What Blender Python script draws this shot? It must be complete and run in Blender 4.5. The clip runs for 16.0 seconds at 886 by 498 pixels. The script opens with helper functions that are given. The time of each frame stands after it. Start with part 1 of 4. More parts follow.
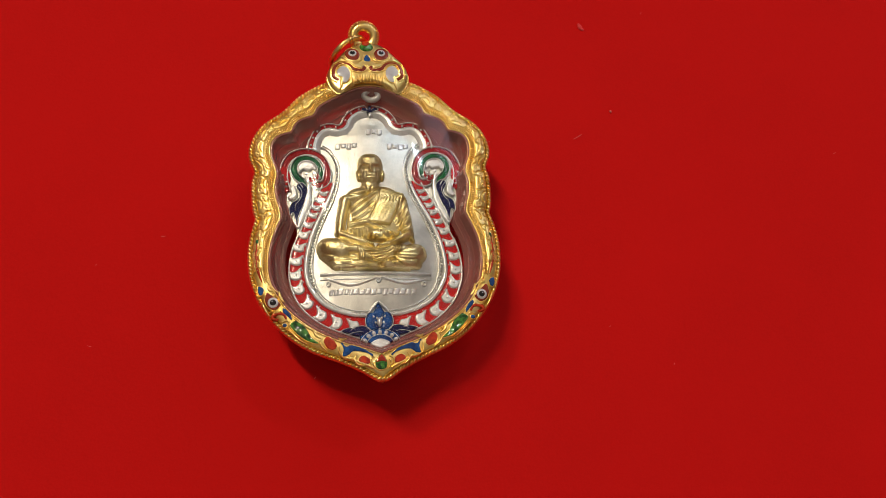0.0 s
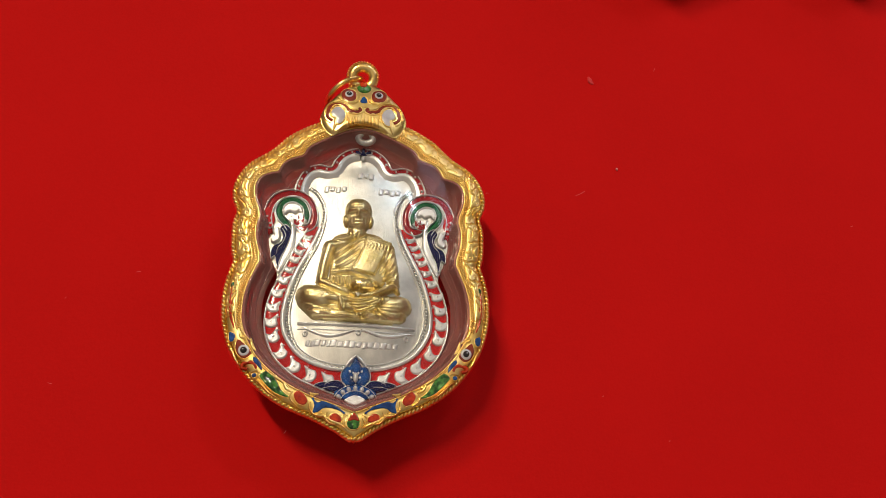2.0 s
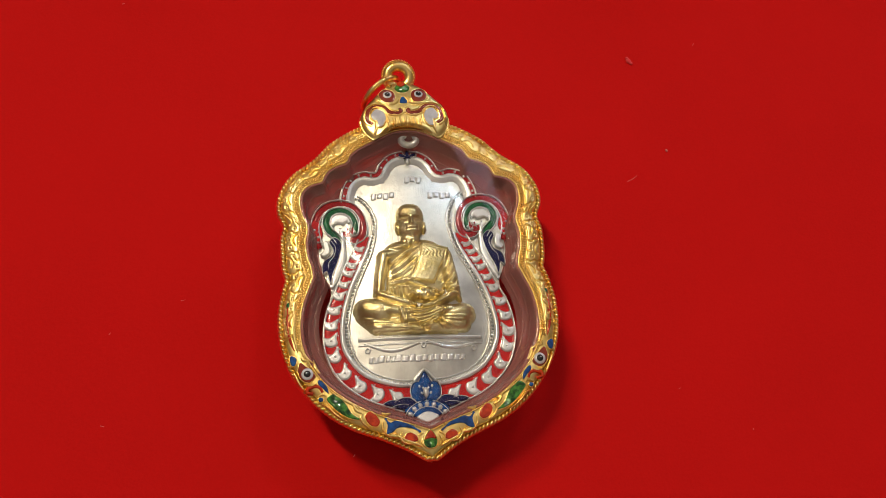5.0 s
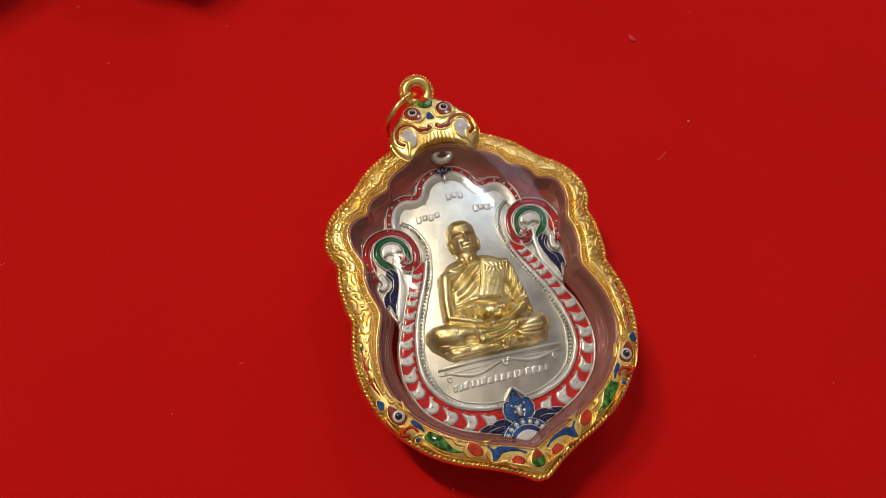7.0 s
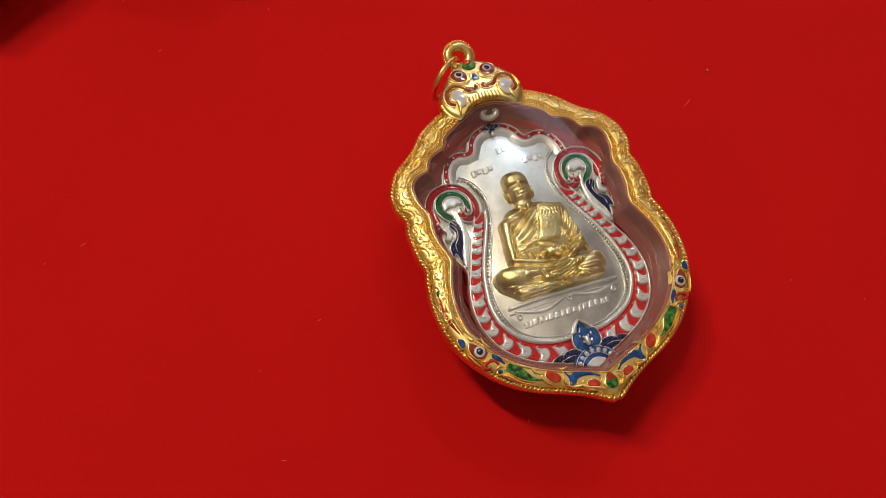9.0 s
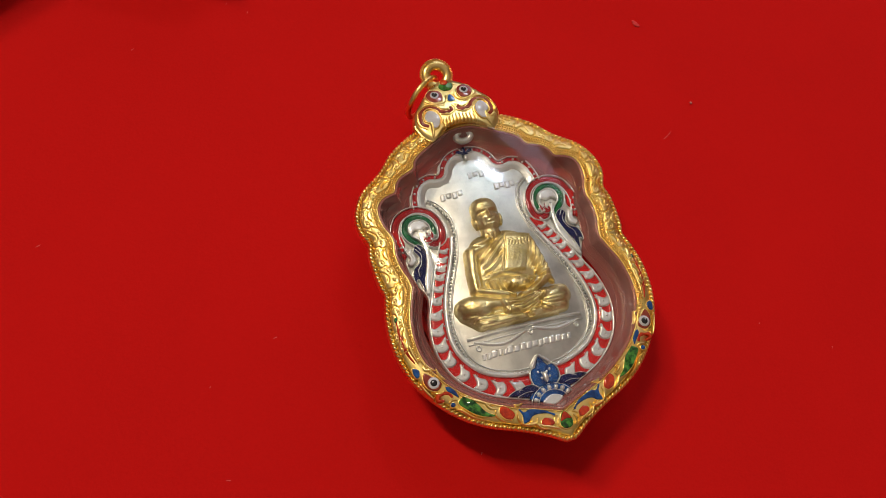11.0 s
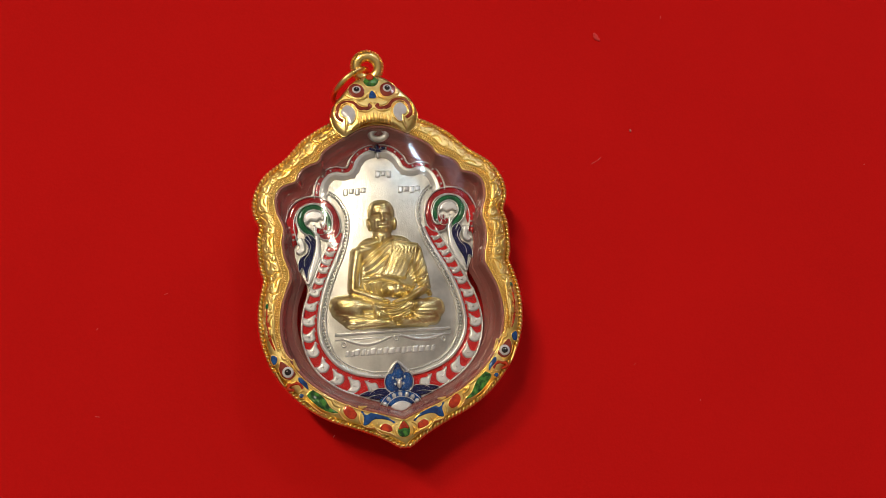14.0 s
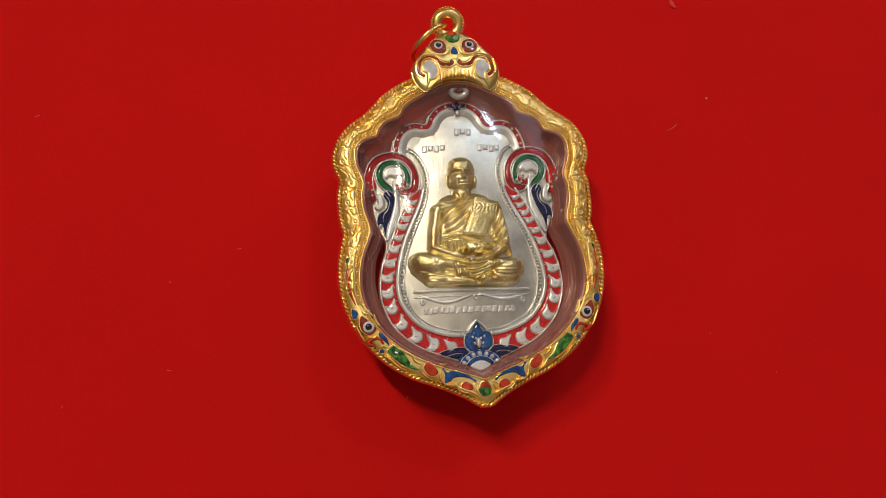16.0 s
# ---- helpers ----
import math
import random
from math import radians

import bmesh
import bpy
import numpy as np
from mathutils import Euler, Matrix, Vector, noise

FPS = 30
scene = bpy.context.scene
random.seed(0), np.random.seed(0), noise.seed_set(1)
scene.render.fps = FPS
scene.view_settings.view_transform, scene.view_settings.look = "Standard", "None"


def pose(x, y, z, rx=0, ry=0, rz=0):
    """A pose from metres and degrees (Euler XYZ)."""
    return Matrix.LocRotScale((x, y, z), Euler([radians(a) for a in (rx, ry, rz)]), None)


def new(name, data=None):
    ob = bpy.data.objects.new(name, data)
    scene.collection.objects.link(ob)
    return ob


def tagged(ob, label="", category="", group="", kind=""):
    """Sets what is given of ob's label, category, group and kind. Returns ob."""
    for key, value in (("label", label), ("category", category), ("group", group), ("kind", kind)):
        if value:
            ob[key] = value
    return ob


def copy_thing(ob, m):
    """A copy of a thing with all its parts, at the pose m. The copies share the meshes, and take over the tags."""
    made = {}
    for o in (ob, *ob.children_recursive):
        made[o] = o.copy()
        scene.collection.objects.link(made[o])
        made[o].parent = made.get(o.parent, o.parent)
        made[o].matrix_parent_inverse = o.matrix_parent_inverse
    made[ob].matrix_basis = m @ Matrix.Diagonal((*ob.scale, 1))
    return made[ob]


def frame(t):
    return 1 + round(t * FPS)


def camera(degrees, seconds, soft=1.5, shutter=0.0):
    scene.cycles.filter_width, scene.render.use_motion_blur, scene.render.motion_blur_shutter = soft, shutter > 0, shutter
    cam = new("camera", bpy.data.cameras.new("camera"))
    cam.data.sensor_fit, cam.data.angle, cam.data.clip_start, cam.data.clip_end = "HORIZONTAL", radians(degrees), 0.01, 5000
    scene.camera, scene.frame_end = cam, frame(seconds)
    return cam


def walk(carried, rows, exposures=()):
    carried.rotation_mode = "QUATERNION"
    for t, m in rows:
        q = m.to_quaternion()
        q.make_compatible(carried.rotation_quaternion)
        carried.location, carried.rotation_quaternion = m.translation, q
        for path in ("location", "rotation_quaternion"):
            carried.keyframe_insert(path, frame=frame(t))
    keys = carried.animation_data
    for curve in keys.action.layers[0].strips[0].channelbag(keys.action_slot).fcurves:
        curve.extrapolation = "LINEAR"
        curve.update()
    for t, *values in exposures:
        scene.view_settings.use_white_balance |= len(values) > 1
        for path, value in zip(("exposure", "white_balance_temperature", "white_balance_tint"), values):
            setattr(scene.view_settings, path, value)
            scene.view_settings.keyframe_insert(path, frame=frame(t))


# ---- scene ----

cam = camera(58.08, 16.0, soft=0.6)
# seconds, eye in metres, turn in degrees
PATH = [
    (0.0, -0.00698, -0.03831, 0.12680, 16.097, -7.136, -4.469),
    (0.5, -0.00566, -0.03889, 0.12315, 17.638, -6.755, -1.642),
    (1.0, 0.00148, -0.03891, 0.12374, 19.235, -6.671, 0.097),
    (1.5, -0.00119, -0.03666, 0.12181, 19.113, -7.005, 0.259),
    (2.0, -0.00188, -0.03494, 0.12165, 18.660, -7.083, -0.711),
    (2.5, -0.00550, -0.03473, 0.11974, 18.665, -7.070, -1.736),
    (3.0, -0.00793, -0.03225, 0.11888, 18.705, -6.281, -3.100),
    (5.5, -0.01249, -0.03152, 0.11482, 19.132, -5.734, -7.117),
    (6.0, -0.01685, -0.02928, 0.11542, 19.337, -5.156, -9.714),
    (6.5, -0.02129, -0.02958, 0.11483, 20.459, -6.281, -13.163),
    (7.0, -0.02515, -0.02514, 0.11040, 20.150, -6.482, -16.622),
    (7.5, -0.02795, -0.02614, 0.10550, 20.505, -7.079, -19.115),
    (8.0, -0.03382, -0.02844, 0.10846, 20.575, -6.943, -20.597),
    (8.5, -0.03833, -0.02957, 0.11342, 20.636, -6.545, -21.154),
    (9.0, -0.04015, -0.02985, 0.11307, 20.827, -6.653, -21.413),
    (11.5, -0.03342, -0.02567, 0.11326, 18.732, -8.837, -16.174),
    (12.0, -0.03118, -0.02322, 0.12501, 14.635, -8.953, -13.581),
    (12.5, -0.02146, -0.01646, 0.12567, 11.947, -8.921, -11.548),
    (13.0, -0.01655, -0.01705, 0.12366, 11.161, -7.981, -9.523),
    (13.5, -0.01162, -0.01744, 0.12204, 10.251, -8.152, -7.873),
    (14.0, -0.00902, -0.01653, 0.12487, 10.264, -7.466, -6.544),
    (14.5, -0.00696, -0.01892, 0.12529, 10.693, -7.462, -5.842),
    (15.0, -0.00734, -0.01881, 0.12550, 10.162, -7.223, -5.444),
    (15.5, -0.01446, -0.01840, 0.11927, 10.481, -7.423, -5.687),
    (16.0, -0.02063, -0.02216, 0.11996, 10.692, -7.589, -5.268),
]
walk(cam, [(t, pose(*p)) for t, *p in PATH], [(0.0, -0.10), (1.0, -0.09), (2.0, -0.02), (3.0, -0.02), (5.5, -0.07), (6.5, -0.11), (7.5, -0.12), (8.5, -0.08), (11.5, -0.07), (12.0, -0.05), (13.0, -0.07), (14.0, -0.11), (14.5, -0.11), (15.0, -0.10), (16.0, -0.12)])

from mathutils import geometry

# ---- light ----
world = bpy.data.worlds.new("world")
scene.world = world
world.use_nodes = True
world.node_tree.nodes["Background"].inputs[0].default_value = (1.0, 0.93, 0.85, 1)
world.node_tree.nodes["Background"].inputs[1].default_value = 0.3


def area_lamp(name, eye, along, wide, high, watts, colour, shape="RECTANGLE"):
    """A flat lamp that faces the cloth's middle; along: the way in which its width runs."""
    data = bpy.data.lights.new(name, "AREA")
    data.shape, data.size, data.size_y = shape, wide, high
    data.energy, data.color = watts, colour
    back = Vector(eye).normalized()
    x = (Vector(along) - back * back.dot(Vector(along))).normalized()
    y = back.cross(x)
    ob = new(name, data)
    ob.matrix_world = Matrix(((x.x, y.x, back.x, eye[0]), (x.y, y.y, back.y, eye[1]), (x.z, y.z, back.z, eye[2]), (0, 0, 0, 1)))
    return ob


area_lamp("cool_tube_lamp", (0.486, 0.89, 1.04), (0.59, -0.81, 0), 0.155, 0.05, 2.4, (0.70, 0.85, 1.0))
# two warm bulbs in one line
area_lamp("warm_lamp", (-0.565, 0.785, 1.18), (0.45, -0.9, 0), 0.22, 0.07, 6.0, (1.0, 0.85, 0.64), "ELLIPSE")
area_lamp("warm_lamp", (-0.37, 0.50, 1.18), (0.6, -0.8, 0), 0.22, 0.065, 4.8, (1.0, 0.85, 0.64), "ELLIPSE")
area_lamp("window_light", (1.25, 1.5, 0.85), (1, -0.9, 0), 1.3, 0.7, 5.6, (0.78, 0.73, 1.0))
# added wide fill under the ceiling, in place of the room's diffuse light
area_lamp("ceiling_fill", (0.0, 0.0, 1.88), (1, 0, 0), 3.8, 3.8, 9.0, (1.0, 0.95, 0.88))

# ---- materials ----


def material(name):
    m = bpy.data.materials.new(name)
    m.use_nodes = True
    nt = m.node_tree
    return m, nt, nt.nodes["Principled BSDF"]


def noise_node(nt, scale, detail=4, rough=0.6, stretch=None):
    tc = nt.nodes.new("ShaderNodeTexCoord")
    n = nt.nodes.new("ShaderNodeTexNoise")
    n.inputs["Scale"].default_value, n.inputs["Detail"].default_value, n.inputs["Roughness"].default_value = scale, detail, rough
    if stretch:
        mp = nt.nodes.new("ShaderNodeMapping")
        mp.inputs["Scale"].default_value = stretch
        nt.links.new(tc.outputs["Object"], mp.inputs["Vector"])
        nt.links.new(mp.outputs[0], n.inputs["Vector"])
    else:
        nt.links.new(tc.outputs["Object"], n.inputs["Vector"])
    return n


def ramp(nt, source, stops):
    r = nt.nodes.new("ShaderNodeValToRGB")
    while len(r.color_ramp.elements) < len(stops):
        r.color_ramp.elements.new(0.5)
    for e, (p, c) in zip(r.color_ramp.elements, stops):
        e.position, e.color = p, (*c, 1) if len(c) == 3 else c
    nt.links.new(source, r.inputs[0])
    return r


def bump(nt, source, strength, distance, after=None):
    b = nt.nodes.new("ShaderNodeBump")
    b.inputs["Strength"].default_value, b.inputs["Distance"].default_value = strength, distance
    nt.links.new(source, b.inputs["Height"])
    if after:
        nt.links.new(after.outputs[0], b.inputs["Normal"])
    return b


def metal(name, dark, light, rough, fine, stretch=None, bumps=((0.4, 2e-5),), rough_to=None, metallic=1.0):
    """A worn metal: colour and polish vary, fine scratches or grain in relief."""
    m, nt, p = material(name)
    p.inputs["Metallic"].default_value = metallic
    n = noise_node(nt, 260, 3)
    nt.links.new(ramp(nt, n.outputs["Fac"], ((0.35, dark), (0.65, light))).outputs[0], p.inputs["Base Color"])
    g = noise_node(nt, fine, 4, 0.65, stretch)
    rr = nt.nodes.new("ShaderNodeMapRange")
    rr.inputs["To Min"].default_value, rr.inputs["To Max"].default_value = rough, rough_to or rough * 1.6
    nt.links.new(n.outputs["Fac"], rr.inputs["Value"])
    nt.links.new(rr.outputs[0], p.inputs["Roughness"])
    b = bump(nt, g.outputs["Fac"], *bumps[0])
    nt.links.new(b.outputs[0], p.inputs["Normal"])
    return m


GOLD = metal("polished_gold", (0.94, 0.63, 0.18), (1.0, 0.77, 0.31), 0.22, 500, None, ((0.5, 1e-4),), 0.36)
GOLD_ENGRAVED = metal("engraved_gold", (0.96, 0.66, 0.18), (1.0, 0.81, 0.34), 0.27, 700, None, ((0.45, 6e-5),), 0.44)
GILT = metal("gilt_relief", (0.66, 0.51, 0.19), (0.97, 0.86, 0.50), 0.27, 1600, None, ((1.0, 9e-5),), 0.43)
for m, coat in ((GOLD, 0.15), (GOLD_ENGRAVED, 0.25), (GILT, 0.4)):
    p = m.node_tree.nodes["Principled BSDF"]
    p.inputs["Coat Weight"].default_value, p.inputs["Coat Roughness"].default_value = coat, 0.22
SILVER = metal("brushed_silver", (0.555, 0.545, 0.485), (0.79, 0.775, 0.70), 0.27, 1300, (2.6, 0.36, 1), ((0.9, 5e-5),), 0.48)
SILVER_CAST = metal("frosted_silver", (0.70, 0.705, 0.69), (0.86, 0.87, 0.855), 0.24, 1500, None, ((0.7, 8e-5),), 0.42, 0.7)


def enamel(name, colour, deep, rough=0.12, facet=0.0):
    """Glassy fired colour with a clear gloss and small unevenness."""
    m, nt, p = material(name)
    n = noise_node(nt, 700 + 900 * facet, 3)
    nt.links.new(ramp(nt, n.outputs["Fac"], ((0.32 + 0.1 * facet, deep), (0.68 - 0.1 * facet, colour))).outputs[0], p.inputs["Base Color"])
    p.inputs["Roughness"].default_value = rough
    p.inputs["Coat Weight"].default_value, p.inputs["Coat Roughness"].default_value = 0.3, 0.05
    v = nt.nodes.new("ShaderNodeTexVoronoi")
    v.inputs["Scale"].default_value = 1300
    nt.links.new(n.inputs["Vector"].links[0].from_socket, v.inputs["Vector"])
    b = bump(nt, v.outputs["Distance"], facet, 2.2e-4, bump(nt, noise_node(nt, 900, 2).outputs["Fac"], 0.35, 6e-5))
    nt.links.new(b.outputs[0], p.inputs["Normal"])
    if facet:
        nt.links.new(b.outputs[0], p.inputs["Coat Normal"])
    return m


RED = enamel("red_enamel", (0.62, 0.015, 0.012), (0.42, 0.008, 0.008))
MAROON_RED = enamel("deep_red_enamel", (0.40, 0.012, 0.014), (0.24, 0.006, 0.008))
MAROON = enamel("maroon_enamel", (0.30, 0.045, 0.018), (0.16, 0.016, 0.008))
ORANGE = enamel("orange_red_enamel", (0.62, 0.055, 0.008), (0.32, 0.016, 0.004), 0.08, 0.4)
GREEN = enamel("green_enamel", (0.012, 0.16, 0.05), (0.004, 0.06, 0.02))
GREEN_CUT = enamel("faceted_green_enamel", (0.07, 0.26, 0.035), (0.006, 0.045, 0.008), 0.08, 0.9)
BLUE = enamel("blue_enamel", (0.012, 0.095, 0.34), (0.004, 0.024, 0.11), 0.1, 0.3)
NAVY = enamel("navy_enamel", (0.005, 0.008, 0.075), (0.003, 0.004, 0.04))
WHITE = enamel("white_enamel", (0.62, 0.61, 0.63), (0.48, 0.47, 0.49))
BLACK = enamel("black_enamel", (0.01, 0.009, 0.01), (0.006, 0.005, 0.006))


def clear(name, tint, painted_reflection, rough, wave=0.0, ior=1.49):
    """Clear acrylic as a thin skin: it lets light through, mirrors by Fresnel, with a share of red-brown diffuse as
    painted reflection.
    """
    m, nt, p = material(name)
    nt.nodes.remove(p)
    out = nt.nodes["Material Output"]
    t, g, d = (nt.nodes.new("ShaderNodeBsdf" + k) for k in ("Transparent", "Glossy", "Diffuse"))
    t.inputs[0].default_value = (*tint, 1)
    d.inputs[0].default_value = (0.38, 0.15, 0.13, 1)
    g.inputs["Roughness"].default_value = rough
    fres = nt.nodes.new("ShaderNodeFresnel")
    fres.inputs[0].default_value = ior
    a, b = nt.nodes.new("ShaderNodeMixShader"), nt.nodes.new("ShaderNodeMixShader")
    a.inputs[0].default_value = painted_reflection
    nt.links.new(t.outputs[0], a.inputs[1])
    nt.links.new(d.outputs[0], a.inputs[2])
    nt.links.new(fres.outputs[0], b.inputs[0])
    nt.links.new(a.outputs[0], b.inputs[1])
    nt.links.new(g.outputs[0], b.inputs[2])
    nt.links.new(b.outputs[0], out.inputs[0])
    if wave:
        bp = bump(nt, noise_node(nt, 110, 2, 0.4).outputs["Fac"], wave, 2.5e-4)
        nt.links.new(bp.outputs[0], g.inputs["Normal"])
        nt.links.new(bp.outputs[0], fres.inputs["Normal"])
    return m


PANE = clear("clear_acrylic", (0.97, 0.97, 0.97), 0.0, 0.07, 0.0, 1.41)
# red-brown tint and diffuse imitate the cloth and gold mirrored in the side
WALL = clear("moulded_acrylic_side", (0.82, 0.53, 0.45), 0.60, 0.12, 0.2, 1.75)

m_cloth, nt, p = material("red_felt")
big, small = noise_node(nt, 30, 5, 0.6), noise_node(nt, 2600, 3, 0.7)
mix = nt.nodes.new("ShaderNodeMix")
mix.data_type = "RGBA"
nt.links.new(small.outputs["Fac"], mix.inputs["Factor"])
nt.links.new(ramp(nt, big.outputs["Fac"], ((0.3, (0.51, 0.0055, 0.005)), (0.7, (0.59, 0.0065, 0.006)))).outputs[0], mix.inputs["A"])
mix.inputs["B"].default_value = (0.63, 0.0075, 0.0065, 1)
nt.links.new(mix.outputs["Result"], p.inputs["Base Color"])
p.inputs["Roughness"].default_value = 0.95
p.inputs["Specular IOR Level"].default_value = 0.1
b = bump(nt, small.outputs["Fac"], 0.35, 1e-4, bump(nt, big.outputs["Fac"], 0.15, 1e-3))
nt.links.new(b.outputs[0], p.inputs["Normal"])


def plaster(name, colour):
    m, nt, p = material(name)
    n = noise_node(nt, 6, 5)
    nt.links.new(ramp(nt, n.outputs["Fac"], ((0.3, tuple(c * 0.92 for c in colour)), (0.7, colour))).outputs[0], p.inputs["Base Color"])
    p.inputs["Roughness"].default_value = 0.8
    return m


PAINT, FLOOR = plaster("wall_paint", (0.62, 0.58, 0.52)), plaster("floor_tile", (0.45, 0.40, 0.34))
LINT = plaster("pale_lint", (0.68, 0.24, 0.21))
LINT_RED = plaster("reddish_lint", (0.70, 0.035, 0.035))

# ---- shape tools: lengths in centimetres, meshes in metres ----
U = 0.01


def catmull(pts, n, closed=False):
    """A smooth line through the points, n steps between each pair."""
    pts = [Vector(p) for p in pts]
    m = len(pts)
    out = []
    for i in range(m if closed else m - 1):
        g = (lambda k: pts[k % m]) if closed else (lambda k: pts[min(max(k, 0), m - 1)])
        a, b, c, d = g(i - 1), g(i), g(i + 1), g(i + 2)
        for k in range(n):
            t = k / n
            out.append(0.5 * (2 * b + (c - a) * t + (2 * a - 5 * b + 4 * c - d) * t * t + (3 * b - a - 3 * c + d) * t ** 3))
    if not closed:
        out.append(pts[-1].copy())
    return out


def spaced(pts, n, closed=False):
    """n points at even steps along a line."""
    line = list(pts) + ([pts[0]] if closed else [])
    far = [0.0]
    for a, b in zip(line, line[1:]):
        far.append(far[-1] + (b - a).length)
    out, j = [], 0
    for k in range(n):
        s = far[-1] * k / (n if closed else n - 1)
        while j < len(line) - 2 and far[j + 1] < s:
            j += 1
        seg = far[j + 1] - far[j] or 1e-9
        out.append(line[j].lerp(line[j + 1], min(max((s - far[j]) / seg, 0), 1)))
    return out


def flip(pts):
    return [Vector((-p[0], *p[1:])) for p in pts]


def normals(pts, closed):
    """Unit normals to the right of the way along a flat line."""
    n, out = len(pts), []
    for i in range(n):
        a = pts[(i - 1) % n] if closed or i else pts[0]
        b = pts[(i + 1) % n] if closed or i < n - 1 else pts[-1]
        d = Vector((b[0] - a[0], b[1] - a[1]))
        d = d.normalized() if d.length > 1e-9 else Vector((1, 0))
        out.append(Vector((d.y, -d.x)))
    return out


def area2(pts):
    return sum(a[0] * b[1] - b[0] * a[1] for a, b in zip(pts, pts[1:] + pts[:1])) / 2


def mesh(name, verts, faces, smooth=True):
    me = bpy.data.meshes.new(name)
    me.from_pydata([Vector(v) * U for v in verts], [], faces)
    flat = [False if len(f) == 3 and all(abs(verts[k][2] - verts[f[0]][2]) < 1e-7 for k in f) else smooth for f in faces]
    me.polygons.foreach_set("use_smooth", flat)
    me.update()
    return me


def part(name, me, mat, parent=None, label="", kind="", place=None):
    ob = new(name, me)
    if not me.materials:
        me.materials.append(mat)
    if parent:
        ob.parent = parent
    if place is not None:
        ob.matrix_basis = place
    return tagged(ob, label, "", "", kind)


def puffy(pts, low, high, edge=0.03, rings=3):
    """A plate with a rounded, swelling top on a closed outline."""
    pts = [Vector((p[0], p[1])) for p in pts]
    if area2(pts) < 0:
        pts.reverse()
    nm, n = normals(pts, True), len(pts)
    verts, faces = [(p.x, p.y, low) for p in pts], []
    for r in range(rings + 1):
        a = math.pi / 2 * r / rings
        inset, z = edge * (1 - math.cos(a)), low + (high - low) * (0.25 + 0.75 * math.sin(a))
        verts += [(p.x - m.x * inset, p.y - m.y * inset, z) for p, m in zip(pts, nm)]
    for r in range(rings + 1):
        for i in range(n):
            j = (i + 1) % n
            faces.append((r * n + i, r * n + j, (r + 1) * n + j, (r + 1) * n + i))
    top = (rings + 1) * n
    flat = [Vector((v[0], v[1], 0)) for v in verts[top:]]
    for tri in geometry.tessellate_polygon([flat]):
        a, b, c = (flat[k] for k in tri)
        up = (b.x - a.x) * (c.y - a.y) - (b.y - a.y) * (c.x - a.x) > 0
        faces.append(tuple(top + k for k in (tri if up else tri[::-1])))
    return verts, faces


def ridge(pts, width, low, high, closed=False, sides=5, taper=0.0):
    """A half-round ridge along a line; pts may carry their own z, added to low and high."""
    pts = [Vector((p[0], p[1], p[2] if len(p) > 2 else 0)) for p in pts]
    nm, n = normals(pts, closed), len(pts)
    verts, faces = [], []
    for i, (p, m) in enumerate(zip(pts, nm)):
        s = i / max(n - 1, 1)
        w = width / 2 * (1 - taper * abs(2 * s - 1) ** 1.5 if taper >= 0 else 1 + taper * s)
        for k in range(sides):
            a = math.pi * k / (sides - 1)
            verts.append((p.x + m.x * w * math.cos(a), p.y + m.y * w * math.cos(a), p.z + low + (high - low) * math.sin(a)))
    for i in range(n if closed else n - 1):
        j = (i + 1) % n
        for k in range(sides - 1):
            faces.append((i * sides + k, j * sides + k, j * sides + k + 1, i * sides + k + 1))
    if not closed:
        faces += [tuple(range(sides)), tuple((n - 1) * sides + k for k in range(sides))[::-1]]
    return verts, faces


def ribbon(a, b, low, high, rows=5):
    """A gently swelling strip between two lines of the same number of points, with sides."""
    n, verts, faces = len(a), [], []
    for p, q in zip(a, b):
        verts.append((p[0], p[1], low))
        for k in range(rows):
            t = k / (rows - 1)
            z = low + (high - low) * (0.6 + 0.4 * math.sin(math.pi * t))
            verts.append((p[0] + (q[0] - p[0]) * t, p[1] + (q[1] - p[1]) * t, z))
        verts.append((q[0], q[1], low))
    w = rows + 2
    for i in range(n - 1):
        for k in range(w - 1):
            faces.append((i * w + k, (i + 1) * w + k, (i + 1) * w + k + 1, i * w + k + 1))
    return verts, faces


def upward(verts, faces):
    """Turns the faces of an open strip so that they look up."""
    f = max(faces, key=lambda f: abs(sum(verts[a][0] * verts[b][1] - verts[b][0] * verts[a][1] for a, b in zip(f, f[1:] + f[:1]))))
    s = sum(verts[a][0] * verts[b][1] - verts[b][0] * verts[a][1] for a, b in zip(f, f[1:] + f[:1]))
    return verts, faces if s > 0 else [g[::-1] for g in faces]


def joined(*bits):
    verts, faces = [], []
    for v, f in bits:
        k = len(verts)
        verts += list(v)
        faces += [tuple(i + k for i in g) for g in f]
    return verts, faces


def bead(x, y, z, rx, ry, rz, turn=0.0, seg=8, rows=4, whole=False):
    """An ellipsoid's upper half (or whole), for grains and dots."""
    verts, faces = [], []
    c, s = math.cos(turn), math.sin(turn)
    first = -math.pi / 2 if whole else -0.2
    for r in range(rows):
        a = first + (math.pi / 2 - first) * r / rows
        for k in range(seg):
            b = 2 * math.pi * k / seg
            u, v = rx * math.cos(a) * math.cos(b), ry * math.cos(a) * math.sin(b)
            verts.append((x + u * c - v * s, y + u * s + v * c, z + rz * math.sin(a)))
    verts.append((x, y, z + rz))
    for r in range(rows - 1):
        for k in range(seg):
            j = (k + 1) % seg
            faces.append((r * seg + k, r * seg + j, (r + 1) * seg + j, (r + 1) * seg + k))
    for k in range(seg):
        faces.append(((rows - 1) * seg + k, (rows - 1) * seg + (k + 1) % seg, rows * seg))
    return verts, faces


